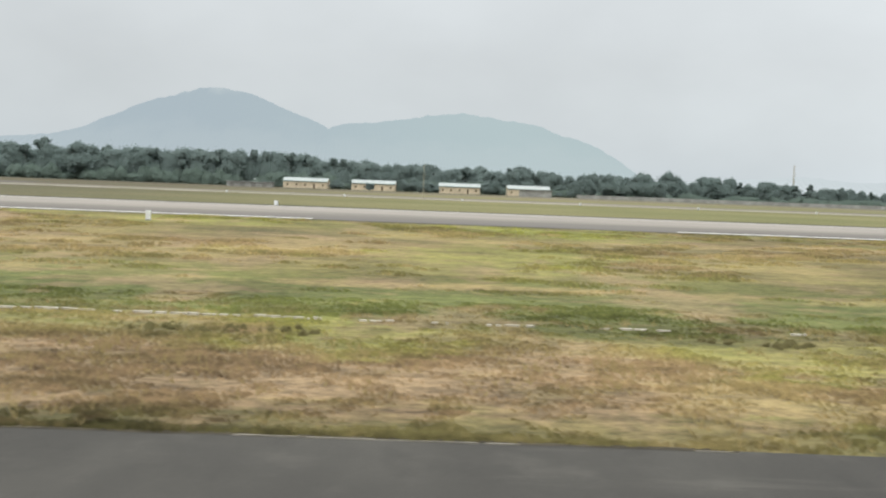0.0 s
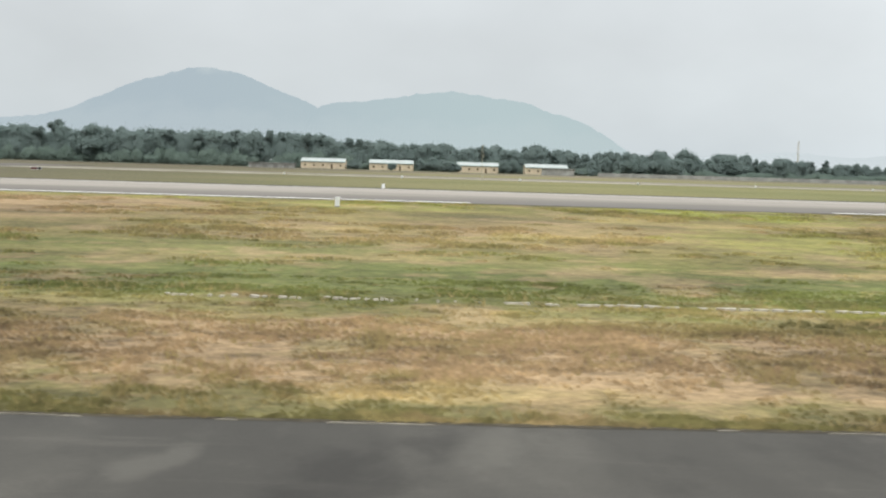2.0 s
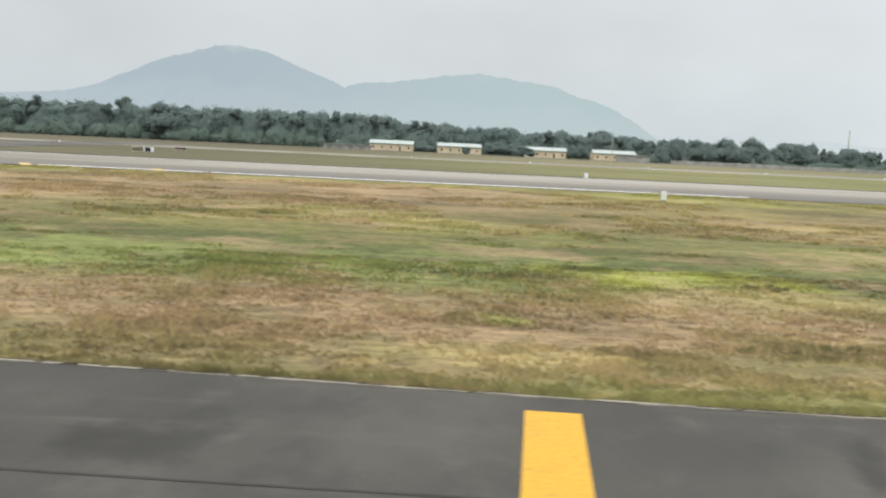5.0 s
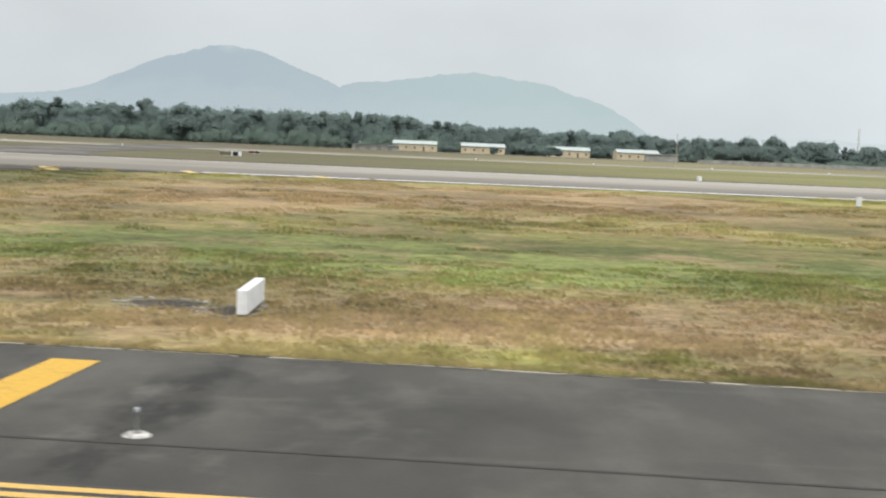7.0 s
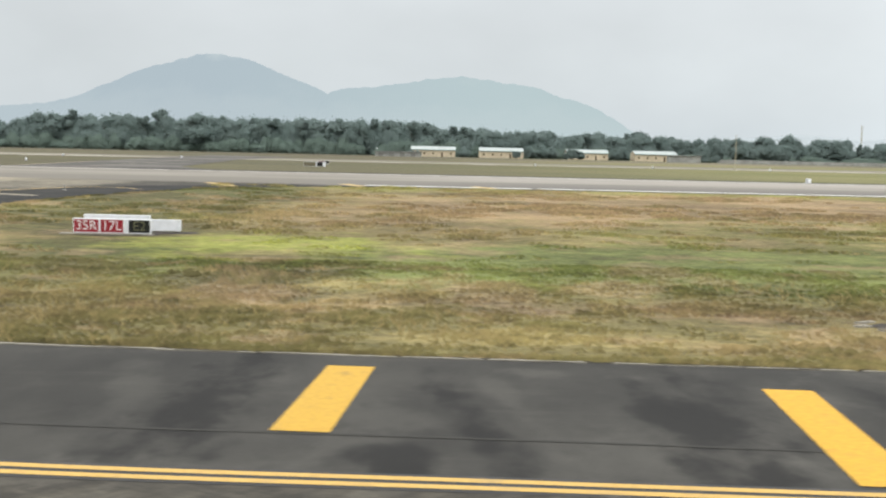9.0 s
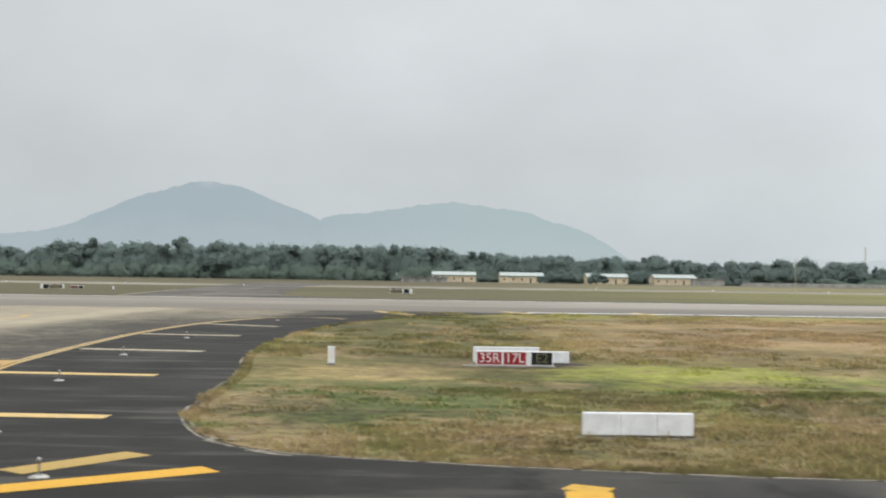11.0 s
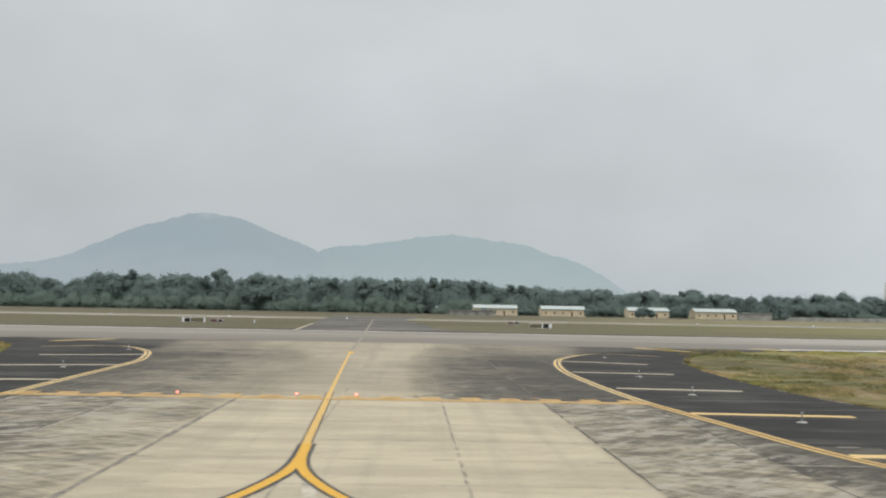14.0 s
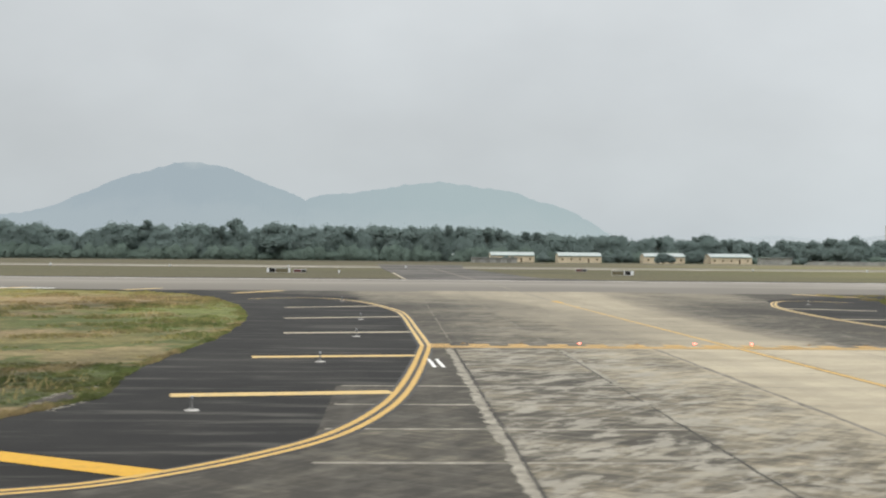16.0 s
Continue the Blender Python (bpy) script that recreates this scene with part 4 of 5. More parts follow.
for line, width, rim, z, coat in ((centre, 0.26, 0.38, 0.0, M_SIDE), (turn_r, 0.28, 0.50, 0.0012, M_YELLOW), (turn_l, 0.30, 0.56, 0.0024, M_YELLOW)):
    mark("centre_line_border", stripe(line, rim, 0.0092 + z), M_BLACKP)
    mark("centre_line", stripe(line, width, 0.0135 + z), coat)
mark("centre_tip", stripe(dense((-139.5, 107.2), (-139.2, 104.0)), 0.5, 0.016), M_YELLOW)
mark("faded_lead_line", stripe(dense((-139.5, 108), (-140.7, 185), 3), 0.30, 0.0137), M_FAINT, "scrubbed faint line across the runway")
mark("old_line", stripe(dense((-136.9, 30.5), (-135.9, 20)), 0.3, 0.0088), M_GHOST, "scrubbed pale ghost of an old line")
for x in (-152.50, -152.17):
    mark("white_dash", stripe(dense((x, 47.2), (x + 0.16, 43.6)), 0.14, 0.0165), M_WPAINT)
mark("runway_edge_line", stripe([(-2000, 132.9), (-191, 132.9)], 1.6, 0.012), M_WPAINT)
for a, b in ((-93, -74.6), (-74, -15.2), (24.6, 160), (175, 2000)):
    mark("runway_edge_line", stripe([(a, 132.9), (b, 132.9)], 1.5, 0.012), M_WPAINT)
mark("runway_edge_line", stripe([(-2000, 185.4), (2000, 185.4)], 1.3, 0.012), M_FARLINE, "thin pale line along the far edge")
mark("link_centre_line", stripe(dense((-141, 188), (-144, 330), 4), 0.35, 0.0135), M_FAINT)
mark("link_edge_line", stripe(dense((-152.0, 189), (-154.0, 247), 4), 0.45, 0.0135), M_CHALK, "pale worn line along the link's edge")

# tar seam along the shoulder
mark("tar_seam", stripe(smooth([(-30, 14.1), (-50, 14.5), (-67, 15.8), (-75, 16.3), (-83, 16.95), (-93, 17.6), (-101, 19.0)], 8), 0.10, 0.008), M_SEAM)

# ---------------------------------------------------------------- signs and small fixtures
def taxi_sign(x, y, panels, height, base, label, depth=0.22, pad=0.12):
    """A row of lit sign boxes. panels: (width, face material, text, letter material)."""
    ob = holder("taxiway_sign", x, y, 0, label, "airfield sign")
    at = 0.0
    for w, face, body, ink in panels:
        cab = part("cabinet", a_box(at, at + w, 0, depth, base, base + height, bevel=0.02), M_WHITE, ob)
        if face is not None:
            part("face_panel", a_box(at + 0.05, at + w - 0.05, -0.012, 0.006, base + 0.05, base + height - 0.05, bevel=0.004), face, cab)
        if body:
            letters(body, 0.62, at + w / 2, base + height / 2, -0.016, cab, ink)
        for lx in (at + 0.15, at + w - 0.15):
            part("leg", cyl(bmesh.new(), lx, depth / 2, -0.05, base + 0.02, 0.035, seg=10), M_METAL, ob)
        at += w + 0.005
    part("footing", a_box(-pad, at + 0.1, -0.1 - pad * 0.3, depth + 0.15, -0.08, 0.02 if pad > 0.2 else -0.024, bevel=0.01), M_RIM, ob, "low concrete footing")
    return ob


taxi_sign(-102.33, 55.75, [(1.235, M_RED, "35R", M_LETTER), (1.135, M_RED, "17L", M_LETTER), (0.16, None, "", None), (1.07, M_BLACK, "E2", M_DIMLET)],
          0.68, 0.03, "red and black runway holding sign in white cabinets", pad=0.6)
taxi_sign(-102.38, 57.68, [(3.19, None, "", None)], 0.74, 0.04, "white blank back of a long airfield sign")
taxi_sign(-99.18, 57.68, [(1.46, None, "", None)], 0.55, 0.04, "white blank back of a short airfield sign")
near = taxi_sign(-100.6, 31.5, [(1.02, None, "", None), (1.0, None, "", None), (0.98, None, "", None)], 0.60, 0.04, "three white sign cabinets seen from behind, in grass")

edge_sign = taxi_sign(0, 0, [(0.75, M_BLACK, "", None), (2.0, M_YSIGN, "", None)], 0.60, 0.05, "yellow and black location sign in a white cabinet, seen edge on", 0.26)
edge_sign.matrix_basis = pose(-71.15, 31.0, 0, 0, 0, -90)
cabinets = [c for c in edge_sign.children if c.name.startswith("cabinet")]
for i in range(5):
    part("text_bar", a_box(1.02 + i * 0.3, 1.2 + i * 0.3, -0.018, -0.011, 0.2, 0.5), M_BLACK, cabinets[1])
part("text_bar", a_box(0.22, 0.52, -0.018, -0.011, 0.2, 0.5), M_DIMLET, cabinets[0])

# bare soil round the edge sign
bm = bmesh.new()
random.seed(11)
for cx, cy, rx, ry in ((-73.3, 30.2, 1.0, 0.75), (-71.4, 29.4, 0.6, 0.8), (-100.5, 56.1, 2.7, 1.3), (-98.2, 57.4, 1.6, 1.0), (-163.75, 32.6, 0.55, 2.6)):
    ring = [bm.verts.new((cx + rx * random.uniform(0.75, 1.1) * math.cos(a), cy + ry * random.uniform(0.75, 1.1) * math.sin(a), -0.018 + 0.001 * cx % 0.004))
            for a in [i * math.tau / 18 for i in range(18)]]
    bm.faces.new(ring)
tagged(part("soil_patch", bm, M_SOIL), "bare dark soil worn round a sign", "soil", kind="structure")
chips = bmesh.new()
for cx, cy, rx, ry, count in ((-73.3, 30.2, 1.12, 0.85, 46), (-71.3, 29.3, 0.85, 0.95, 40), (-163.4, 33.6, 0.6, 2.6, 60)):
    for _ in range(count):
        a, out = random.uniform(0, math.tau), random.uniform(0.92, 1.22)
        x, y, r = cx + rx * out * math.cos(a), cy + ry * out * math.sin(a), random.uniform(0.05, 0.17)
        low = [chips.verts.new((x + r * math.cos(b) * random.uniform(0.6, 1.1), y + 0.7 * r * math.sin(b) * random.uniform(0.6, 1.1), -0.04)) for b in (0, 1.2, 2.4, 3.8, 5.1)]
        top = [chips.verts.new((v.co.x * 0.8 + x * 0.2, v.co.y * 0.8 + y * 0.2, random.uniform(-0.01, 0.03))) for v in low]
        chips.faces.new(top)
        for i in range(5):
            chips.faces.new((low[i], low[(i + 1) % 5], top[(i + 1) % 5], top[i]))
bmesh.ops.recalc_face_normals(chips, faces=chips.faces)
tagged(part("concrete_rubble", chips, M_RIM), "pale broken concrete chips ringing the bare soil", "rubble", kind="stuff")


def marker_box(x, y, w, h, label, d=0.3, foot=0.06):
    ob = holder("marker_box", x, y, 0, label, "marker")
    part("case", a_box(-w / 2, w / 2, -d / 2, d / 2, foot, foot + h, bevel=min(0.03, w / 6)), M_WHITE, ob)
    part("cap", a_box(-w / 2 - 0.02, w / 2 + 0.02, -d / 2 - 0.02, d / 2 + 0.02, foot + h + 0.002, foot + h + 0.05, bevel=0.012), M_WHITE, ob)
    part("foot", a_box(-w / 2 - 0.05, w / 2 + 0.05, -d / 2 - 0.05, d / 2 + 0.05, -0.06, foot - 0.002), M_METAL, ob)
    return ob


marker_box(-109.1, 55.6, 0.30, 0.72, "small white equipment cabinet standing in the grass")
marker_box(-28.0, 112.0, 0.42, 0.78, "white marker post in the grass by the runway")
marker_box(-27.2, 187.5, 0.42, 0.64, "white marker box on the verge beyond the runway", 1.5)
marker_box(-164.5, 237.0, 0.35, 0.5, "small white marker in the far grass")
for i in range(-9, 8):
    if i not in (-4, -3):
        tagged(marker_box(2.5 + 30.6 * i, 316.0, 0.42, 0.45, "small white marker beside the far runway"), group="markers by the far runway")

# signs beyond the runway
for x, dull_first in ((-178.6, False), (-110.6, True)):
    taxi_sign(x, 237, [(2.4, M_DULL, "", None), (0.15, None, "", None), (1.2, M_BLACK, "", None), (0.55, None, "", None)] if dull_first else [(0.45, None, "", None), (1.2, M_BLACK, "", None), (2.6, M_DULL, "", None), (0.3, None, "", None)], 0.85, 0.05, "far taxiway sign with dark and white panels")
for x, y in ((-173.6, 240), (-111.6, 278)):
    taxi_sign(x, y, [(1.5, M_MAROON, "", None), (1.0, M_BLACK, "", None)], 0.6, 0.05, "far dark red and black runway sign")

# raised edge lights on round white plates
def edge_light():
    ob = new("edge_light")
    bm = bmesh.new()
    cyl(bm, 0, 0, 0.002, 0.035, 0.21, 0.16, 24)
    part("base_plate", bm, M_PLATE, ob)
    part("collar", cyl(bmesh.new(), 0, 0, 0.031, 0.07, 0.07, 0.05, 14), M_METAL, ob)
    part("stem", cyl(bmesh.new(), 0, 0, 0.071, 0.30, 0.022, seg=10), M_METAL, ob)
    part("lamp_head", cyl(bmesh.new(), 0, 0, 0.301, 0.35, 0.035, 0.042, 14), M_METAL, ob)
    bm = bmesh.new()
    bmesh.ops.create_uvsphere(bm, u_segments=14, v_segments=8, radius=0.038, matrix=Matrix.Translation((0, 0, 0.372)) @ Matrix.Diagonal((1, 1, 1.2, 1)))
    part("lens", bm, M_LENS, ob, "small clear glass lens")
    return tagged(ob, "raised edge light on a chalky round plate", "edge light", "edge lights")


LIGHTS = [(-70.55, 16.5), (-112.9, 24.2), (-116.2, 31.0), (-118.8, 45.7), (-119.8, 60.0), (-119.6, 75.5), (-117.2, 104.0)]
proto = edge_light()
proto.location = (*LIGHTS[0], 0)
for q in LIGHTS[1:] + mirror(LIGHTS[1:]):
    copy_thing(proto, pose(*q, 0))


# stop-bar lights along the holding line, three of them lit
def stop_light(lit):
    ob = new("stop_bar_light")
    part("base", cyl(bmesh.new(), 0, 0, 0.002, 0.04, 0.15, 0.12, 16), M_AMBER, ob)
    bm = bmesh.new()
    bmesh.ops.create_uvsphere(bm, u_segments=12, v_segments=8, radius=0.058 if lit else 0.05, matrix=Matrix.Translation((0, 0, 0.06 if lit else 0.045)) @ Matrix.Diagonal((1, 1, 0.9, 1)))
    part("lens", bm, M_REDLENS if lit else M_AMBER, ob, "glowing red lens" if lit else "dark lens")
    return tagged(ob, "flush red stop-bar light, lit" if lit else "flush stop-bar light, unlit", "stop light", "stop-bar lights")


for i, x in enumerate(-151.0 + 2.78 * j for j in range(10)):
    ob = stop_light(i in (2, 4, 5))
    ob.location = (x + 0.4, 55.5, 0)

# broken white drain kerb in the grass
random.seed(21)
drain = holder("drain_kerb", -12, 38, 0, "broken pale concrete drain kerb half hidden in grass", "kerb")
for lo, hi, short, long, gap in ((-27.3, -26.4, 0.12, 0.3, 0.06), (-25.9, -25.0, 0.08, 0.2, 0.35), (-24.6, -24.1, 0.2, 0.4, 0.05), (-23.7, -23.0, 0.1, 0.25, 0.10), (-22.3, -21.2, 0.08, 0.25, 0.06),
                                 (-21.0, -20.1, 0.05, 0.15, 0.12), (-19.4, -17.4, 0.05, 0.12, 0.7), (-16.6, -15.8, 0.3, 0.5, 0.02), (-15.3, -14.9, 0.15, 0.3, 0.05), (-14.3, -11.0, 0.3, 0.9, 0.07),
                                 (-10.5, -10.2, 0.2, 0.3, 0.05), (-9.9, -6.5, 0.25, 0.8, 0.08), (-6.1, -4.0, 0.12, 0.45, 0.06), (-2.8, -1.7, 0.2, 0.5, 0.06), (-0.5, 0.0, 0.1, 0.2, 0.2), (1.2, 2.7, 0.15, 0.5, 0.25),
                                 (4.8, 7.2, 0.15, 0.5, 0.25), (10.9, 11.4, 0.3, 0.4, 0.1)):
    x = lo
    while x < hi:
        w = min(random.uniform(short, long), max(0.05, hi - x))
        bm = a_box(-w / 2, w / 2, -0.07, 0.07, -0.08, random.uniform(0.02, 0.055) if x < -4 else random.uniform(0.0, 0.035), bevel=0.015)
        ob = part("kerb_stone", bm, M_KERB, drain)
        ob.matrix_basis = pose(x + w / 2 + 12, random.uniform(-0.08, 0.08) * (2.0 if long < 0.4 else 1.0) + max(0.0, x) * 0.05, 0, random.uniform(-6, 6), random.uniform(-2, 2), random.uniform(-5, 5))
        x += w + random.uniform(0.3, 1.6) * gap

# slender frangible mast in the grass between the runways, and a tall mast behind the trees
def mast(x, y, h, r, label):
    ob = holder("mast", x, y, min(0.0, ground_z(y) + 0.03), label, "mast")
    part("base", a_box(-4 * r, 4 * r, -4 * r, 4 * r, -0.06, 0.1), M_KERB, ob)
    for a in range(3):
        dx, dy = 2.2 * r * math.cos(a * math.tau / 3), 2.2 * r * math.sin(a * math.tau / 3)
        part("leg", cyl(bmesh.new(), dx, dy, 0.1, h, r * 0.6, r * 0.35, 6), M_MAST, ob)
    bm = bmesh.new()
    z = 0.6
    while z < h:
        cyl(bm, 0, 0, z, z + r * 0.8, r * 2.4, seg=6)
        z += h / 14
    part("bracing", bm, M_MAST, ob)
    return ob


M_MAST = plain("weathered_mast_paint", (0.46, 0.43, 0.33), 0.7)
mast(-7.6, 312, 9.0, 0.07, "slender yellowish lattice mast standing in grass")
mast(320, 1150, 35, 0.35, "tall thin lattice mast behind the trees")

# ---------------------------------------------------------------- buildings
def barrack(x0, x1, y, label, windows=5, depth=13.0, wall_h=4.1, top=5.95):
    """A long single-storey hut with a shallow sheet roof and a row of openings."""
    ob = holder("barrack", (x0 + x1) / 2, y, ground_z(y), label, "building", "barracks by the woods")
    w = (x1 - x0) / 2 - 0.6
    bm = bmesh.new()
    xs, step = [], 2 * w / windows
    for i in range(windows):
        c = -w + step * (i + 0.5)
        door = i == 3
        xs.append((c - 0.55, c + 0.55, 0.0 if door else 1.35, 2.5))
    # front wall in strips round its openings
    last = -w
    for a, b, z0, z1 in xs:
        box(bm, last, a, 0, 0.3, -0.35, wall_h)
        box(bm, a, b, 0, 0.3, z1, wall_h)
        if z0 > 0:
            box(bm, a, b, 0, 0.3, -0.35, z0)
        last = b
    box(bm, last, w, 0, 0.3, -0.35, wall_h)
    box(bm, -w, -w + 0.3, 0.301, depth, -0.35, wall_h)
    box(bm, w - 0.3, w, 0.301, depth, -0.35, wall_h)
    box(bm, -w + 0.301, w - 0.301, depth - 0.3, depth, -0.35, wall_h)
    wall = part("wall", bm, M_WALL, ob)
    for a, b, z0, z1 in xs:
        win = part("door" if z0 == 0 else "window", a_box(a, b, 0.12, 0.16, z0, z1), M_DARKW, wall)
        if z0 > 0:
            part("window_sill", a_box(a - 0.1, b + 0.1, -0.12, 0.11, z0 - 0.12, z0 - 0.002), M_WALL, win)
    bm = bmesh.new()
    o = 0.15
    prof = [(-o - 0.3, wall_h - 0.05), (depth / 2, top), (depth + o, wall_h - 0.05), (depth + o, wall_h - 0.25), (depth / 2, top - 0.22), (-o - 0.3, wall_h - 0.25)]
    e0 = [bm.verts.new((-w - o, py, pz)) for py, pz in prof]
    e1 = [bm.verts.new((w + o, py, pz)) for py, pz in prof]
    for i in range(6):
        j = (i + 1) % 6
        bm.faces.new((e0[i], e0[j], e1[j], e1[i]))
    for e in (e0, e1):
        bm.faces.new((e[0], e[1], e[4], e[5]))
        bm.faces.new((e[1], e[2], e[3], e[4]))
    bmesh.ops.recalc_face_normals(bm, faces=bm.faces)
    roof = part("roof", bm, M_ROOF, ob)
    for i in range(int(2 * w / 1.5)):
        rx = -w + 0.7 + i * 1.5
        bm = bmesh.new()
        vs = [bm.verts.new(v) for v in ((rx, -o - 0.3, wall_h - 0.03), (rx + 0.12, -o - 0.3, wall_h - 0.03), (rx + 0.12, depth / 2, top + 0.03), (rx, depth / 2, top + 0.03),
                                        (rx, -o - 0.3, wall_h - 0.12), (rx + 0.12, -o - 0.3, wall_h - 0.12), (rx + 0.12, depth / 2, top - 0.1), (rx, depth / 2, top - 0.1))]
        for q in ((0, 1, 2, 3), (0, 4, 5, 1), (1, 5, 6, 2), (3, 7, 4, 0)):
            bm.faces.new([vs[k] for k in q])
        part("roof_rib", bm, M_ROOF, roof)
    part("fascia", a_box(-w - o, w + o, -o - 0.36, -o - 0.302, wall_h - 0.45, wall_h - 0.04), M_FASCIA, ob)
    for gx in (-w - 0.02, w - 0.28):
        bm = bmesh.new()
        for px in (gx, gx + 0.3):
            vs = [bm.verts.new((px, py, pz)) for py, pz in ((0.0, wall_h), (depth / 2, top - 0.24), (depth, wall_h))]
            bm.faces.new(vs)
        part("gable", bm, M_WALL, ob)
    return ob


barrack(-98.1, -71.6, 698, "long cream hut with a pale sheet roof", 5)
barrack(-58.9, -32.6, 698, "long cream hut with a pale roof, half screened by shrubs", 5)
barrack(-8.8, 16.2, 698, "cream hut with a pale roof behind trees", 5)
barrack(30.6, 56.2, 700, "long cream hut with small windows and pale roof", 5, 17.0)

shed = holder("store_shed", -106, 612, ground_z(612), "low weathered grey shed before the huts", "shed")
part("wall", a_box(-8, 15, 0, 6, -0.05, 2.3), M_SHED, shed)
part("roof", a_box(-8.6, 15.6, -0.6, 6.6, 2.305, 2.6, bevel=0.05), M_ROOF_DULL, shed, "dull grey sheet roof")
for i in range(4):
    part("doorway", a_box(-6.5 + i * 5.4, -4.1 + i * 5.4, -0.03, 0.05, 0.0, 1.9), M_SHED_DOOR, shed)
tank = holder("water_tank", -117.8, 725, ground_z(725), "white water tank on a short stand beside the woods", "water tank")
part("stand", a_box(-0.7, 0.7, -0.7, 0.7, -0.05, 2.6), M_SHED, tank)
part("drum", cyl(bmesh.new(), 0, 0, 2.602, 4.7, 1.0, seg=16), M_WHITE, tank)
wall = holder("boundary_wall", 150, 640, ground_z(640), "long low grey boundary wall before the woods", "wall")
for i in range(40):
    part("wall_panel", a_box(-85 + i * 6, -79.3 + i * 6, 0, 0.3, -0.05, 1.9, bevel=0.03), M_SHED, wall)
    part("pillar", a_box(-79.29 + i * 6, -79.01 + i * 6, -0.08, 0.38, -0.05, 2.2), M_SHED, wall)
lean = holder("lean_to", 40.5, 611, ground_z(611), "low grey open shed in the grass before the huts", "shed")
part("wall", a_box(-7, 9, 0, 6, -0.05, 3.3), M_SHED, lean)
part("roof", a_box(-7.5, 9.5, -0.6, 6.5, 3.305, 3.65, bevel=0.05), M_ROOF_DULL, lean)


# ---------------------------------------------------------------- trees
bm = bmesh.new()
bmesh.ops.create_icosphere(bm, subdivisions=3, radius=1)
HULL_V, HULL_F = [v.co.copy() for v in bm.verts], [[v.index for v in f.verts] for f in bm.faces]
bm.free()


def crown_lobes(rng, h, w, kind):
    """Middle and half sizes of the few large lobes that make up one crown."""
    if kind == "tall":
        return [(rng.gauss(0, 0.16) * w, rng.gauss(0, 0.16) * w, h * (0.30 + 0.065 * i), w * rng.uniform(0.13, 0.26), h * rng.uniform(0.05, 0.09)) for i in range(11)]
    out = [(0, 0, h * 0.42, w * 0.42, h * 0.34)]
    for _ in range(6):
        a, d = rng.uniform(0, math.tau), w * rng.uniform(0.15, 0.34)
        out.append((d * math.cos(a), d * math.sin(a), h * rng.uniform(0.40, 0.80), w * rng.uniform(0.16, 0.26), h * rng.uniform(0.14, 0.21)))
    out.append((rng.gauss(0, 0.1) * w, rng.gauss(0, 0.1) * w, h * 0.82, w * 0.20, h * 0.17))
    return out


def leaf_mesh(name, rng, lobes, per_area, size, material, ragged=0.22):
    """Leafy lobes: an uneven twiggy heart covered by many small leaf sprays that stand off it by different lengths."""
    verts, faces, normals = [], [], []
    leaf_n = (0.0, -0.5, 0.866)  # one shading normal for all sprays evens out the light over the leaves
    for cx, cy, cz, r, hz in lobes:
        seed = rng.uniform(0, 90)
        k = len(verts)

        def out(d):
            q = d * (2.2 + 0.25 * r)
            return 1 + ragged * noise.noise(q + Vector((seed, 0, 0))) + 0.8 * ragged * noise.noise(q * 3.1 + Vector((0, seed, 0)))

        base = HULL_V if r > 1.2 else LUMP_V
        verts += [Vector((cx + v.x * r * 0.9 * out(v), cy + v.y * r * 0.9 * out(v), cz + v.z * hz * 0.9 * out(v))) for v in base]
        normals += [tuple((v * 0.35 + Vector(leaf_n)).normalized()) for v in base]
        faces += [tuple(k + q for q in f) for f in (HULL_F if r > 1.2 else LUMP_F)]
        for _ in range(int(per_area * 4 * math.pi * r * (r + 2 * hz) / 3)):
            d = Vector((rng.gauss(0, 1), rng.gauss(0, 1), rng.gauss(0, 1))).normalized()
            if d.z < -0.6:
                continue
            f = out(d) * rng.uniform(0.86, 1.22)
            c = Vector((cx + d.x * r * f, cy + d.y * r * f, cz + d.z * hz * f))
            face = Vector((rng.gauss(0, 0.3) + d.x * 0.4, -0.55 + rng.gauss(0, 0.3) + d.y * 0.3, 0.85))
            u = face.cross(Vector((rng.gauss(0, 1), rng.gauss(0, 1), rng.gauss(0, 1)))).normalized()
            v = face.cross(u).normalized()
            s = size * rng.uniform(0.6, 1.4)
            k = len(verts)
            verts += [c - u * s, c + v * s * 0.6, c + u * s, c - v * s * 0.6 + Vector((0, 0, s * 0.2))]
            faces.append((k, k + 3, k + 2, k + 1))
            normals += [leaf_n] * 4
    me = bpy.data.meshes.new(name)
    me.from_pydata([tuple(v) for v in verts], [], faces)
    me.polygons.foreach_set("use_smooth", np.ones(len(faces), dtype=bool))
    me.normals_split_custom_set_from_vertices(normals)
    me.materials.append(material)
    return me


bm = bmesh.new()
bmesh.ops.create_icosphere(bm, subdivisions=2, radius=1)
LUMP_V, LUMP_F = [v.co.copy() for v in bm.verts], [[v.index for v in f.verts] for f in bm.faces]
bm.free()


def limbs(rng, h, w):
    bm = bmesh.new()
    cyl(bm, 0, 0, -0.1, h * 0.75, h * 0.018, h * 0.006, 8)
    for _ in range(7):
        z, a = h * rng.uniform(0.3, 0.65), rng.uniform(0, math.tau)
        length = w * rng.uniform(0.25, 0.45)
        m = Matrix.Translation((0, 0, z)) @ Matrix.Rotation(a, 4, "Z") @ Matrix.Rotation(radians(rng.uniform(35, 65)), 4, "Y") @ Matrix.Translation((0, 0, length / 2))
        bmesh.ops.create_cone(bm, cap_ends=True, segments=6, radius1=h * 0.008, radius2=h * 0.003, depth=length, matrix=m)
    return bm


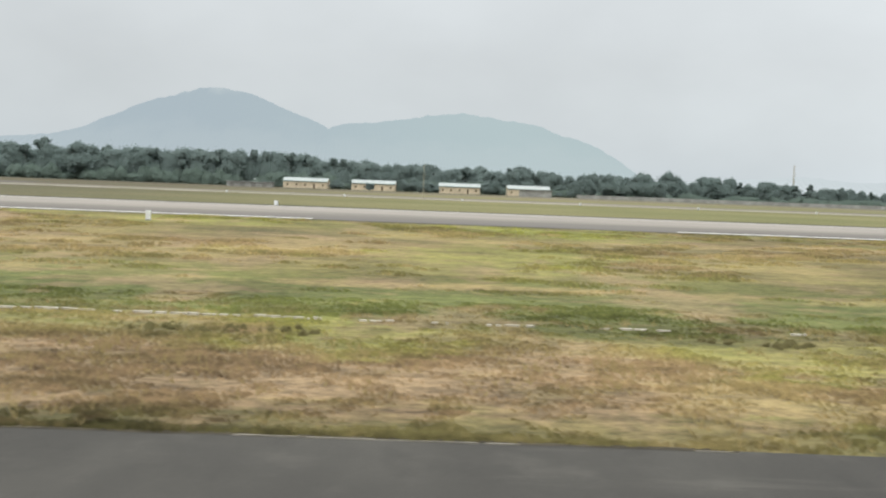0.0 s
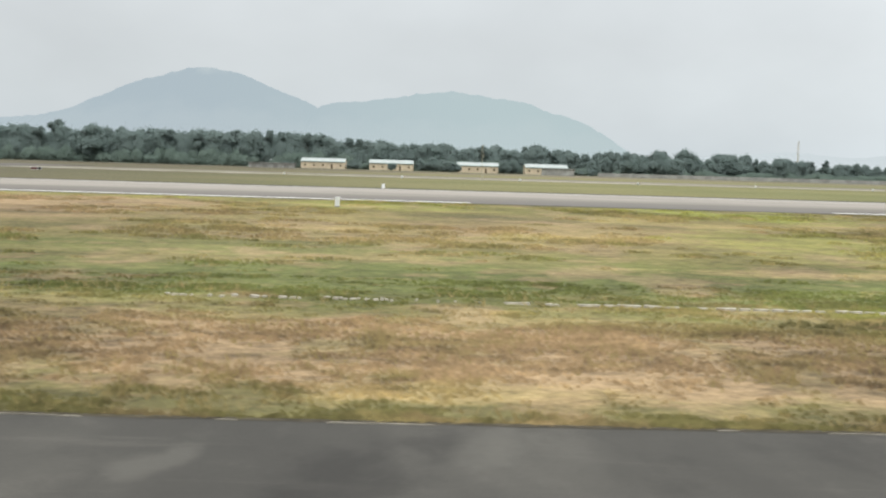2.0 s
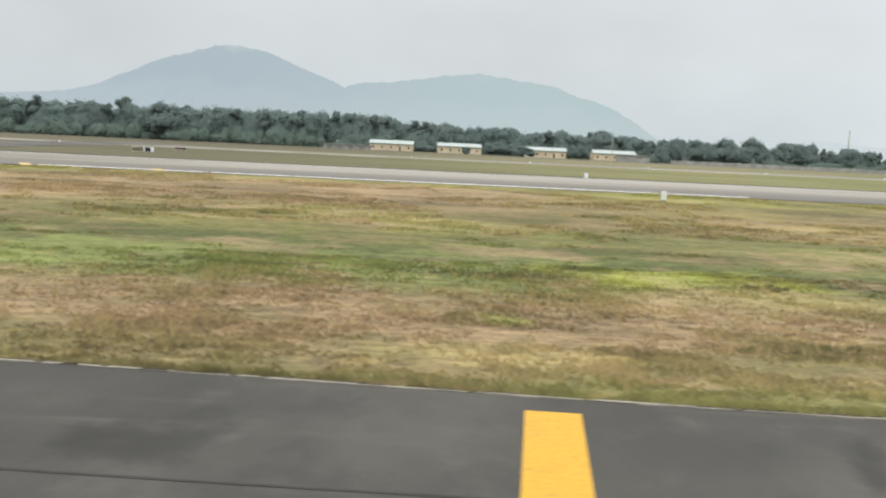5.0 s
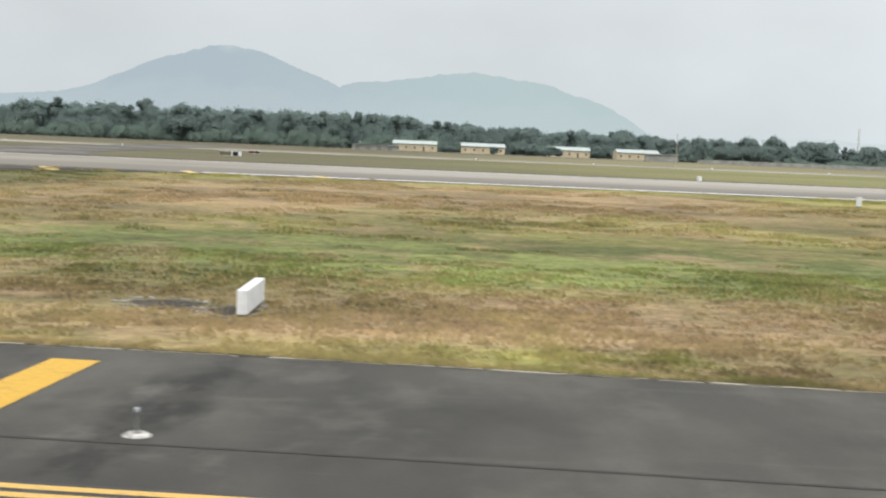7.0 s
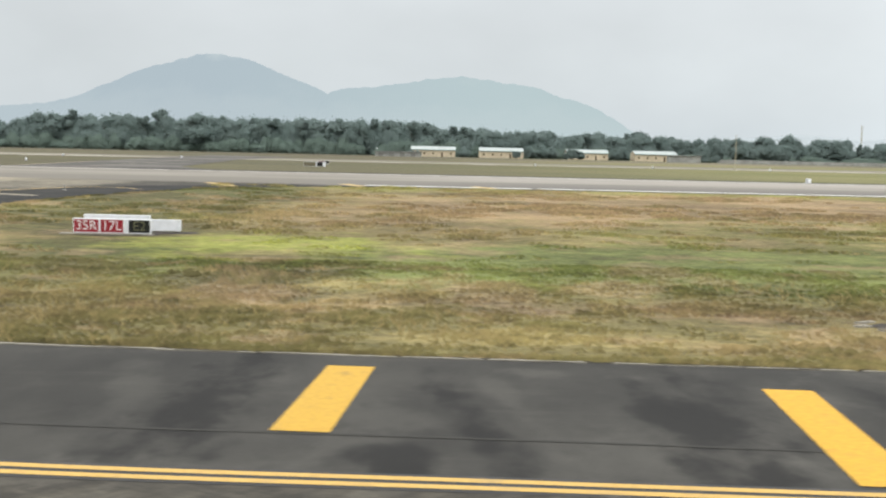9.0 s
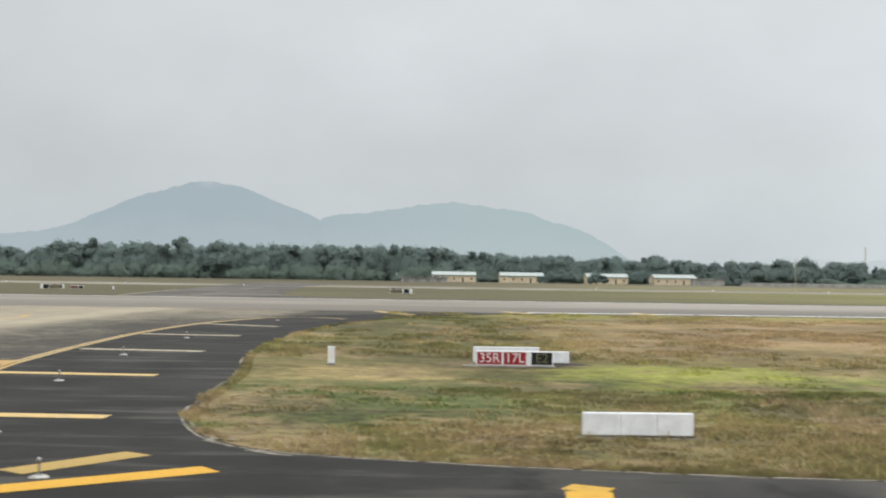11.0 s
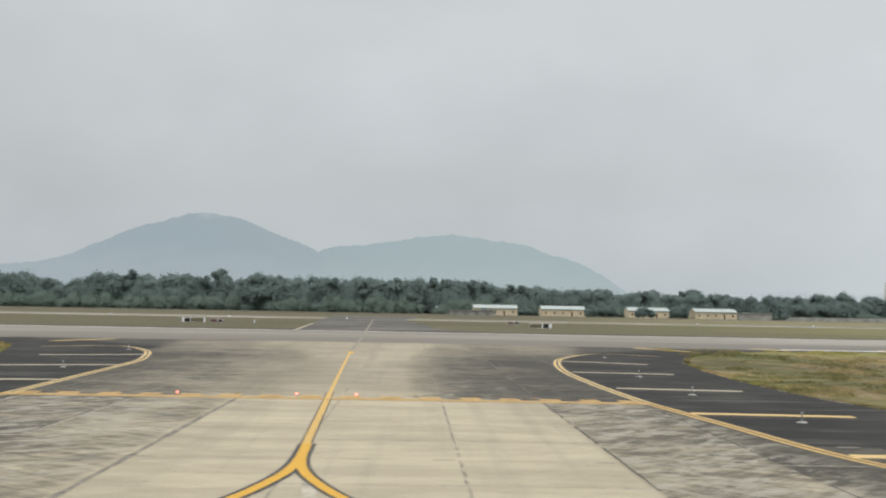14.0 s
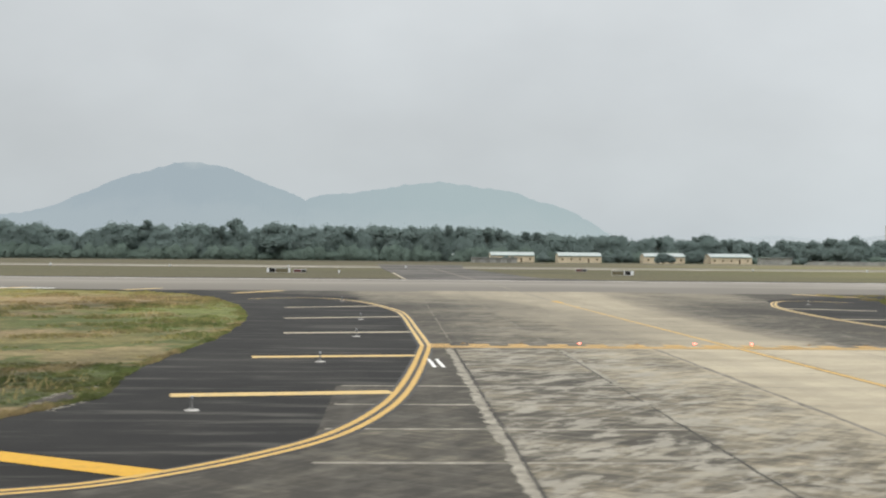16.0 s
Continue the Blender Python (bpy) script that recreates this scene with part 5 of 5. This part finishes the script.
rng = random.Random(8)
KINDS = []
for kind, h, w in (("round", 12, 11), ("round", 14, 11), ("round", 10, 10), ("tall", 15, 8), ("round", 15, 13), ("round", 13, 13), ("tall", 13, 6.5), ("round", 11, 11)):
    ob = new("tree")
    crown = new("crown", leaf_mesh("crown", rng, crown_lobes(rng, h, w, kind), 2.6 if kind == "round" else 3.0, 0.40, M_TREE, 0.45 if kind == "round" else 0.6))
    crown.parent = ob
    part("trunk", limbs(rng, h, w), M_TRUNK, ob)
    KINDS.append((ob, h))


def tree_height(x):
    """The skyline of the woods: tall to the west, lower and gappy to the east."""
    pts = [(-420, 19.5), (-360, 19.5), (-345, 13), (-325, 19), (-270, 20), (-120, 19.5), (-70, 17), (-20, 15), (25, 13.5), (60, 14.5), (110, 16.5), (150, 14.5), (200, 13.5), (260, 10.5), (400, 10)]
    for (a, u), (b, v) in zip(pts, pts[1:]):
        if a <= x <= b:
            return 1.7 + u + (v - u) * (x - a) / (b - a)
    return 14.0


used = set()
for row, (y0, gap) in enumerate(((735, 5.6), (755, 7.5))):
    x = -430.0
    while x < 400:
        ob, h = KINDS[rng.randrange(len(KINDS))]
        want = tree_height(x) * rng.uniform(0.8, 1.0) * (1.0 if row == 0 else 1.03) * (1.13 if rng.random() < 0.14 else 1.0)
        if x > 60:
            want *= rng.uniform(0.78, 1.1) * (0.9 if row == 1 else 1.0)
        s = want / h
        y = y0 + rng.uniform(-7, 7)
        m = pose(x, y, ground_z(y), 0, 0, rng.uniform(-50, 50))
        sc = Matrix.Diagonal((s * rng.uniform(0.85, 1.2), s * rng.uniform(0.85, 1.2), s, 1))
        if ob not in used:
            used.add(ob)
            t = ob
        else:
            t = copy_thing(ob, Matrix())
        t.matrix_basis = m @ sc
        tall = want > 16
        tagged(t, "tall dark green tree in the edge of the woods" if tall else "dark green bushy tree in the edge of the woods", "tree", "trees of the woods")
        x += gap * rng.uniform(0.6, 1.4) * (1.0 if x < 60 else 1.12)

# nearer trees and shrubs
for x, y, h in ((88, 690, 14), (97, 700, 12.5), (79, 702, 11), (108, 696, 14.5), (119, 706, 11), (70, 700, 9), (-13.4, 625, 5.6), (-9.2, 626, 4.6), (-16.4, 624, 3.6), (-42.5, 621, 4.0), (-96, 618, 3.6), (-92.5, 619, 3.2), (-68, 700, 5.0), (36.5, 620, 3.6),
                (47, 622, 3.4), (54, 621, 3.0), (60, 624, 3.6), (20, 698, 7), (24, 702, 8), (-66, 704, 6), (-28, 706, 7), (-22, 704, 8), (-16, 708, 7)):
    ob, h0 = KINDS[rng.choice((0, 2, 5, 7))]
    t = copy_thing(ob, Matrix())
    wide = 1.0 if h > 8 else 1.25
    t.matrix_basis = pose(x, y, ground_z(y), 0, 0, rng.uniform(-50, 50)) @ Matrix.Diagonal((h / h0 * wide, h / h0 * wide, h / h0, 1))
    tagged(t, "dark green tree standing before the woods" if h > 8 else "low green shrub tree before the huts", "tree", "nearer trees")

# thick undergrowth along the foot of the woods, one mass
clumps = []
for _ in range(1000):
    x = rng.uniform(-430, 420)
    hgt = rng.uniform(3.0, 9.5) if x < -60 else rng.uniform(2.5, 7) if x < 20 else rng.uniform(1.5, 5.0)
    y = 724 + rng.uniform(-4, 10) if x < 20 else 724 + rng.uniform(-6, 14)
    clumps.append((x, y, ground_z(y) + hgt * 0.42, rng.uniform(2.2, 5.0), hgt * 0.55))
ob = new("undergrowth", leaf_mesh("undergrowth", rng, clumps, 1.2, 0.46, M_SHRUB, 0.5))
tagged(ob, "dense dark green undergrowth along the foot of the woods", "undergrowth", kind="stuff")
clumps = []
for _ in range(560):
    x = rng.uniform(-450, 420)
    top = tree_height(x) * rng.uniform(0.5, 0.9 if x < 60 else 0.7)
    y = 744 + rng.uniform(-6, 6) if x < 60 else 765 + rng.uniform(-6, 6)
    clumps.append((x, y, ground_z(y) + top * 0.5, rng.uniform(2.2, 4.2), top * 0.5))
for _ in range(330):  # saplings that close the gaps between the first trees
    x = rng.uniform(-450, 60)
    top = tree_height(x) * rng.uniform(0.45, 0.75)
    y = 732 + rng.uniform(-3, 4)
    clumps.append((x, y, ground_z(y) + top * 0.5, rng.uniform(2.4, 4.4), top * 0.5))
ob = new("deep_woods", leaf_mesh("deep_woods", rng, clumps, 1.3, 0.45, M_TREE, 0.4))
tagged(ob, "dark green saplings and interior of the woods", "woods", kind="stuff")


# ---------------------------------------------------------------- hills in haze
def ridge(name, crest, y, depth, material, label, seed, rough):
    """A range of hills: a crest line with spurs falling towards the plain."""
    bm = bmesh.new()
    line = smooth(crest, 16)
    rows = []
    for k in range(7):
        f = k / 6
        row = []
        for x, z in line:
            n1 = noise.fractal(Vector((x * 0.004 + seed, f * 2.0, seed)), 0.9, 2.1, 5)
            n2 = noise.fractal(Vector((x * 0.03 + seed, seed, f)), 0.8, 2.2, 4) * 4.5 * min(1.0, max(0, z) / 80)
            zz = max(-5.0, n2 + z * (1 - f) ** 1.15 + (n1 * rough * (0.25 + f * (1 - f) * 3)) * min(1.0, z / 120))
            row.append(bm.verts.new((x + noise.noise(Vector((x * 0.01, f * 3, seed))) * 40 * f, y - depth * f, zz)))
        rows.append(row)
    for a, b in zip(rows, rows[1:]):
        for i in range(len(line) - 1):
            bm.faces.new((a[i], b[i], b[i + 1], a[i + 1]))
    bmesh.ops.recalc_face_normals(bm, faces=bm.faces)
    ob = part(name, bm, material)
    return tagged(ob, label, "hill", kind="structure")


CREST_W = [(-2700, 60), (-2200, 105), (-1766, 132), (-1600, 149), (-1480, 179), (-1397, 218), (-1355, 232), (-1245, 280), (-1090, 325), (-1000, 347), (-930, 350), (-871, 342), (-800, 327), (-736, 299),
           (-665, 270), (-577, 238), (-535, 220), (-490, 196), (-380, 150), (-250, 90), (-100, 30), (50, 0)]
CREST_E = [(-1000, 20), (-700, 90), (-560, 160), (-505, 198), (-472, 214), (-435, 226), (-327, 234), (-193, 250), (-109, 266), (32, 280), (109, 270), (223, 257), (331, 241), (396, 212), (430, 203),
           (485, 190), (520, 180), (570, 160), (594, 144), (634, 126), (683, 90), (760, 45), (860, 10), (950, -5)]
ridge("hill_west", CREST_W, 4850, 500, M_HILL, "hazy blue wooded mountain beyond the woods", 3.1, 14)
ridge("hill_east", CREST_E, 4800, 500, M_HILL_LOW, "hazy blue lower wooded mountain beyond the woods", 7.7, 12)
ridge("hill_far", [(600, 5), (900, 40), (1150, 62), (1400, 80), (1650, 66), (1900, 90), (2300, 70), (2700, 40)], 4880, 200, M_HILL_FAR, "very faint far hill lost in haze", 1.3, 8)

# ---------------------------------------------------------------- grass and weeds near the taxiway
TABLE = np.random.RandomState(12).uniform(-1, 1, (256, 256))


def soft_noise(x, y):
    """Smooth noise of the plan, for whole arrays."""
    xi, yi = np.floor(x).astype(int), np.floor(y).astype(int)
    u, v = x - xi, y - yi
    u, v = u * u * (3 - 2 * u), v * v * (3 - 2 * v)
    a, b, c, d = (TABLE[(xi + i) % 256, (yi + j) % 256] for i, j in ((0, 0), (1, 0), (0, 1), (1, 1)))
    return (a * (1 - u) + b * u) * (1 - v) + (c * (1 - u) + d * u) * v


def grass_mask(x, y):
    """True on the grass, for whole arrays."""
    ne = sorted(NEAR_EDGE)
    near = y > np.interp(x, [p[0] for p in ne], [p[1] for p in ne]) + 0.05
    right = np.where(x >= -108.3, near, (x > np.interp(y, [p[1] for p in THROAT], [p[0] for p in THROAT]) + 0.1) & (y > 28.0))
    left = (x < np.interp(y, [p[1] for p in THROAT_L], [p[0] for p in THROAT_L]) - 0.1) & (y > 29.5)
    soil = (((x + 100.4) / 2.6) ** 2 + ((y - 56.1) / 1.25) ** 2 < 1) | (((x + 98.2) / 1.5) ** 2 + ((y - 57.4) / 0.9) ** 2 < 1) | (((x + 73.3) / 1.15) ** 2 + ((y - 30.2) / 0.9) ** 2 < 1) | (((x + 71.4) / 0.85) ** 2 + ((y - 29.4) / 0.95) ** 2 < 1) | (((x + 163.75) / 0.65) ** 2 + ((y - 32.6) / 2.8) ** 2 < 1)
    return np.where(x > -137.8, right, left) & (y < 129.5) & ~soil


def sward(name, x, y, h, width, r, material, label):
    """Tufts of three bent blades each, combed away by the wind. Fine blades scatter the light of the whole sky, so they are shaded as the sward that they make up."""
    k = len(x)
    co = np.empty((k, 7, 3))
    co[:, 0] = np.stack([x, y, np.full(k, -0.04)], 1)
    for j in range(3):
        a, lean = r.uniform(0.5, 2.64, k), r.uniform(0.6, 1.6, k) * h
        co[:, 1 + 2 * j] = np.stack([x + width * np.cos(a - 1.57), y + width * np.sin(a - 1.57), np.full(k, -0.035)], 1)
        co[:, 2 + 2 * j] = np.stack([x + lean * np.cos(a), y + lean * np.sin(a), h * r.uniform(0.6, 1.0, k)], 1)
    tri = (np.arange(k)[:, None, None] * 7 + np.array([[0, 1, 2], [0, 3, 4], [0, 5, 6]])[None]).astype(np.int32)
    me = bpy.data.meshes.new(name)
    me.vertices.add(k * 7)
    me.vertices.foreach_set("co", co.reshape(-1))
    me.loops.add(k * 9)
    me.loops.foreach_set("vertex_index", tri.reshape(-1))
    me.polygons.add(k * 3)
    me.polygons.foreach_set("loop_start", np.arange(0, k * 9, 3, dtype=np.int32))
    me.polygons.foreach_set("use_smooth", np.ones(k * 3, dtype=bool))
    me.update(calc_edges=True)
    me.normals_split_custom_set_from_vertices(np.tile((0.0, -0.24, 0.97), (k * 7, 1)).tolist())
    me.materials.append(material)
    return tagged(new(name, me), label, "grass", kind="stuff")


def tufts(name, count, y_lo, y_hi, h_lo, h_hi, width, label, seed, near_bias, material, thin=0.0):
    """Tufts in clumps on the grass, thicker near the taxiway."""
    r = np.random.RandomState(seed)
    many = count * 6
    x, y = r.uniform(-195, 27, many), y_lo + (y_hi - y_lo) * r.uniform(0, 1, many) ** near_bias
    clump = soft_noise(x * 0.35 + seed, y * 0.4) * 0.6 + 0.5 * soft_noise(x * 1.3, y * 1.3 + seed) + 0.3 * soft_noise(x * 3.7, y * 3.7 + seed)
    keep = grass_mask(x, y) & (clump > r.uniform(-0.35, 0.45, many) + thin)
    x, y, clump = x[keep][:count], y[keep][:count], clump[keep][:count]
    return sward(name, x, y, r.uniform(h_lo, h_hi, len(x)) * (0.7 + 0.9 * np.maximum(0, clump)), width, r, material, label)


tufts("grass_tufts", 150000, 19.5, 45, 0.03, 0.085, 0.06, "short dry and green grass tufts along the taxiway", 5, 1.5, M_BLADE)

# tussocks of rank grass that the mower leaves standing, low domes of blades
r = np.random.RandomState(14)
spots = []
while len(spots) < 2300:
    x, y = r.uniform(-195, 45), r.uniform(44, 128)
    if soft_noise(np.array([x * 0.09 + 5]), np.array([y * 0.07]))[0] + 0.7 * soft_noise(np.array([x * 0.3]), np.array([y * 0.2 + 40]))[0] < r.uniform(-0.7, 0.6):
        continue
    if (-113 < x < -95 and 50 < y < 61) or (y < 62 and r.uniform() < 0.65):
        continue
    size = r.uniform(0.35, 1.0) ** 2 * 1.7 + 0.25
    spots.append((x, y, size, size * r.uniform(0.6, 1.0), (r.uniform(0.07, 0.17) + 0.07 * size) * min(1.0, (y - 36) / 30)))
spots += [(-91.6, 38.6, 1.8, 2.2, 0.34), (-92.6, 40.6, 1.6, 1.4, 0.30), (-96.6, 41.2, 1.2, 1.2, 0.24), (-90.6, 42.0, 1.3, 1.2, 0.22)]
tussock = []
for x, y, a, b, high in spots:
    k = int(26 * a * b) + 8
    ang, d = r.uniform(0, math.tau, k), np.sqrt(r.uniform(0, 1, k))
    tussock.append(np.stack([x + a * d * np.cos(ang), y + b * d * np.sin(ang), high * (1.05 - d ** 2) * r.uniform(0.7, 1.2, k)]))
x, y, h = np.concatenate(tussock, 1)
keep = grass_mask(x, y) & (h > 0.02)
sward("rank_tussocks", x[keep], y[keep], h[keep], 0.12, r, M_RANK, "low tussocks of rank olive and straw grass")

tufts("dry_grass_stalks", 6000, 19.6, 40, 0.14, 0.32, 0.03, "pale dry seeding grass stalks in clumps", 6, 1.4, M_STRAW, 0.25)

# ragged fringe leaning over the edge of the asphalt
r = np.random.RandomState(52)
fringe = []
for line in (edge_r, edge_l):
    for (ax, ay), (bx, by) in zip(line, line[1:]):
        length = math.hypot(bx - ax, by - ay)
        if max(ax, bx) > 26 or min(ax, bx) < -195 or max(ay, by) > 122:
            continue
        ox, oy = (by - ay) / length, -(bx - ax) / length
        k = int(length * (90 if ay < 32 else 60))
        u = r.uniform(0, 1, k)
        x, y = ax + (bx - ax) * u, ay + (by - ay) * u
        thick = soft_noise(x * 0.6, y * 0.6) + 0.6 * soft_noise(x * 2.3 + 9, y * 2.3)
        keep = thick > r.uniform(-0.9, 0.5, k)
        off = r.uniform(-0.02, 0.45, k) - 0.12 * np.maximum(0, thick)
        fringe.append(np.stack([x + ox * off, y + oy * off, r.uniform(0.05, 0.13, k) * (1 + 0.7 * np.maximum(0, thick))])[:, keep])
x, y, h = np.concatenate(fringe, 1)
sward("grass_fringe", x, y, h, 0.045, r, M_BLADE, "ragged olive grass fringe leaning over the asphalt edge")

# low weeds
rng = random.Random(31)
clumps = []
for x, y in ((-8.2, 34.2), (-6.0, 34.6), (-4.9, 34.3), (-93.1, 39.6), (-94.6, 39.0), (-44.6, 40.6), (-36.5, 40.2), (-39.0, 27.2), (-38.6, 27.6), (8.6, 35.5), (10.4, 35.6)):
    for _ in range(9):
        clumps.append((x + rng.gauss(0, 0.7), y + rng.gauss(0, 0.5), 0.0, rng.uniform(0.06, 0.13)))
ob = new("weeds", leaf_mesh("weeds", rng, [(x, y, z, r, r * 0.8) for x, y, z, r in clumps], 220.0, 0.06, M_WEED, 0.7))
tagged(ob, "low dull green weeds scattered in the grass", "weeds", kind="stuff")

# ---------------------------------------------------------------- concrete slabs, one by one
random.seed(77)
SX, SY = 4.6, 4.8
bm = a_box(-SX / 2 + 0.03, SX / 2 - 0.03, -SY / 2 + 0.03, SY / 2 - 0.03, -0.03, 0.007, bevel=0.0)
slab_mesh = bpy.data.meshes.new("slab")
bm.to_mesh(slab_mesh)
bm.free()
slab_mesh.materials.append(M_SLAB)
for i in range(8):
    for j in range(24):
        cx, cy = -151.2 + SX * (i - 0.5), 18.05 + SY * (j + 0.5)
        edge = i in (0, 7)
        if edge and not 0 <= j <= 3:
            continue
        ob = new("slab", slab_mesh)
        ob.parent = pave
        ob.location = (cx, cy, random.uniform(-0.0012, 0.0012))

def crack(a, b, lo, hi, z, gap, g):
    """A joint or line of uneven width that wavers and breaks off here and there."""
    bm = bmesh.new()
    a, b = Vector(a), Vector(b)
    d = (b - a).normalized()
    nrm = Vector((-d.y, d.x))
    at, last, length = 0.0, None, (b - a).length
    while at < length:
        w = g.uniform(lo, hi) / 2
        c = a + d * at + nrm * g.uniform(-0.025, 0.025)
        row = [bm.verts.new((*(c + nrm * w), z)), bm.verts.new((*(c - nrm * w), z))]
        if last and g.random() > gap:
            bm.faces.new((last[0], last[1], row[1], row[0]))
        last = row
        at += g.uniform(0.5, 1.1)
    return bm


g = random.Random(15)
for i in range(7):
    x = -151.2 + SX * i
    part("joint", crack((x, 18), (x + 0.05, 55), 0.03 if i != 2 else 0.14, 0.10 if i != 2 else 0.26, 0.0086, 0.06 if i != 2 else 0.0, g), M_FAINT if i in (3, 4) else M_DUSTY if i == 2 else M_SEAM, pave)
    part("joint", crack((x + 0.05, 55), (x + 0.1, 132), 0.03, 0.10, 0.0086, 0.25, g), M_FAINT if i in (2, 3) else M_DUSTY, pave)
for j in range(9):
    y = 18.05 + SY * j
    x0, x1 = (-155.6, -119.6) if j < 5 else (-151.1, -123.7)
    part("joint_sealant", crack((x0, y), (-146, y), 0.16, 0.34, 0.0083, 0.06, g), M_PATCH, pave)
    part("joint_sealant", crack((-146, y), (-129, y), 0.04, 0.14, 0.0083, 0.45, g), M_PATCH, pave)
    part("joint_sealant", crack((-129, y), (x1, y), 0.08, 0.20, 0.0083, 0.25, g), M_PATCH, pave)

# pale patching along two of the joints
random.seed(9)
for x0, y0, y1, side in ((-151.25, 19, 53, -1), (-146.6, 38, 52, 1)):
    bm = bmesh.new()
    y, last = y0, None
    while y < y1:
        w = 0.30 + 0.10 * noise.noise(Vector((y * 0.35, x0, 2))) + 0.16 * noise.noise(Vector((y * 2.3, x0, 5)))
        row = [bm.verts.new((x0 + random.uniform(-0.03, 0.03), y, 0.0084)), bm.verts.new((x0 + side * w, y, 0.0084))]
        if last:
            bm.faces.new((last[0], last[1], row[1], row[0]))
        last = row
        y += 0.25
    bmesh.ops.recalc_face_normals(bm, faces=bm.faces)
    part("joint_patch", bm, M_PATCH, pave)
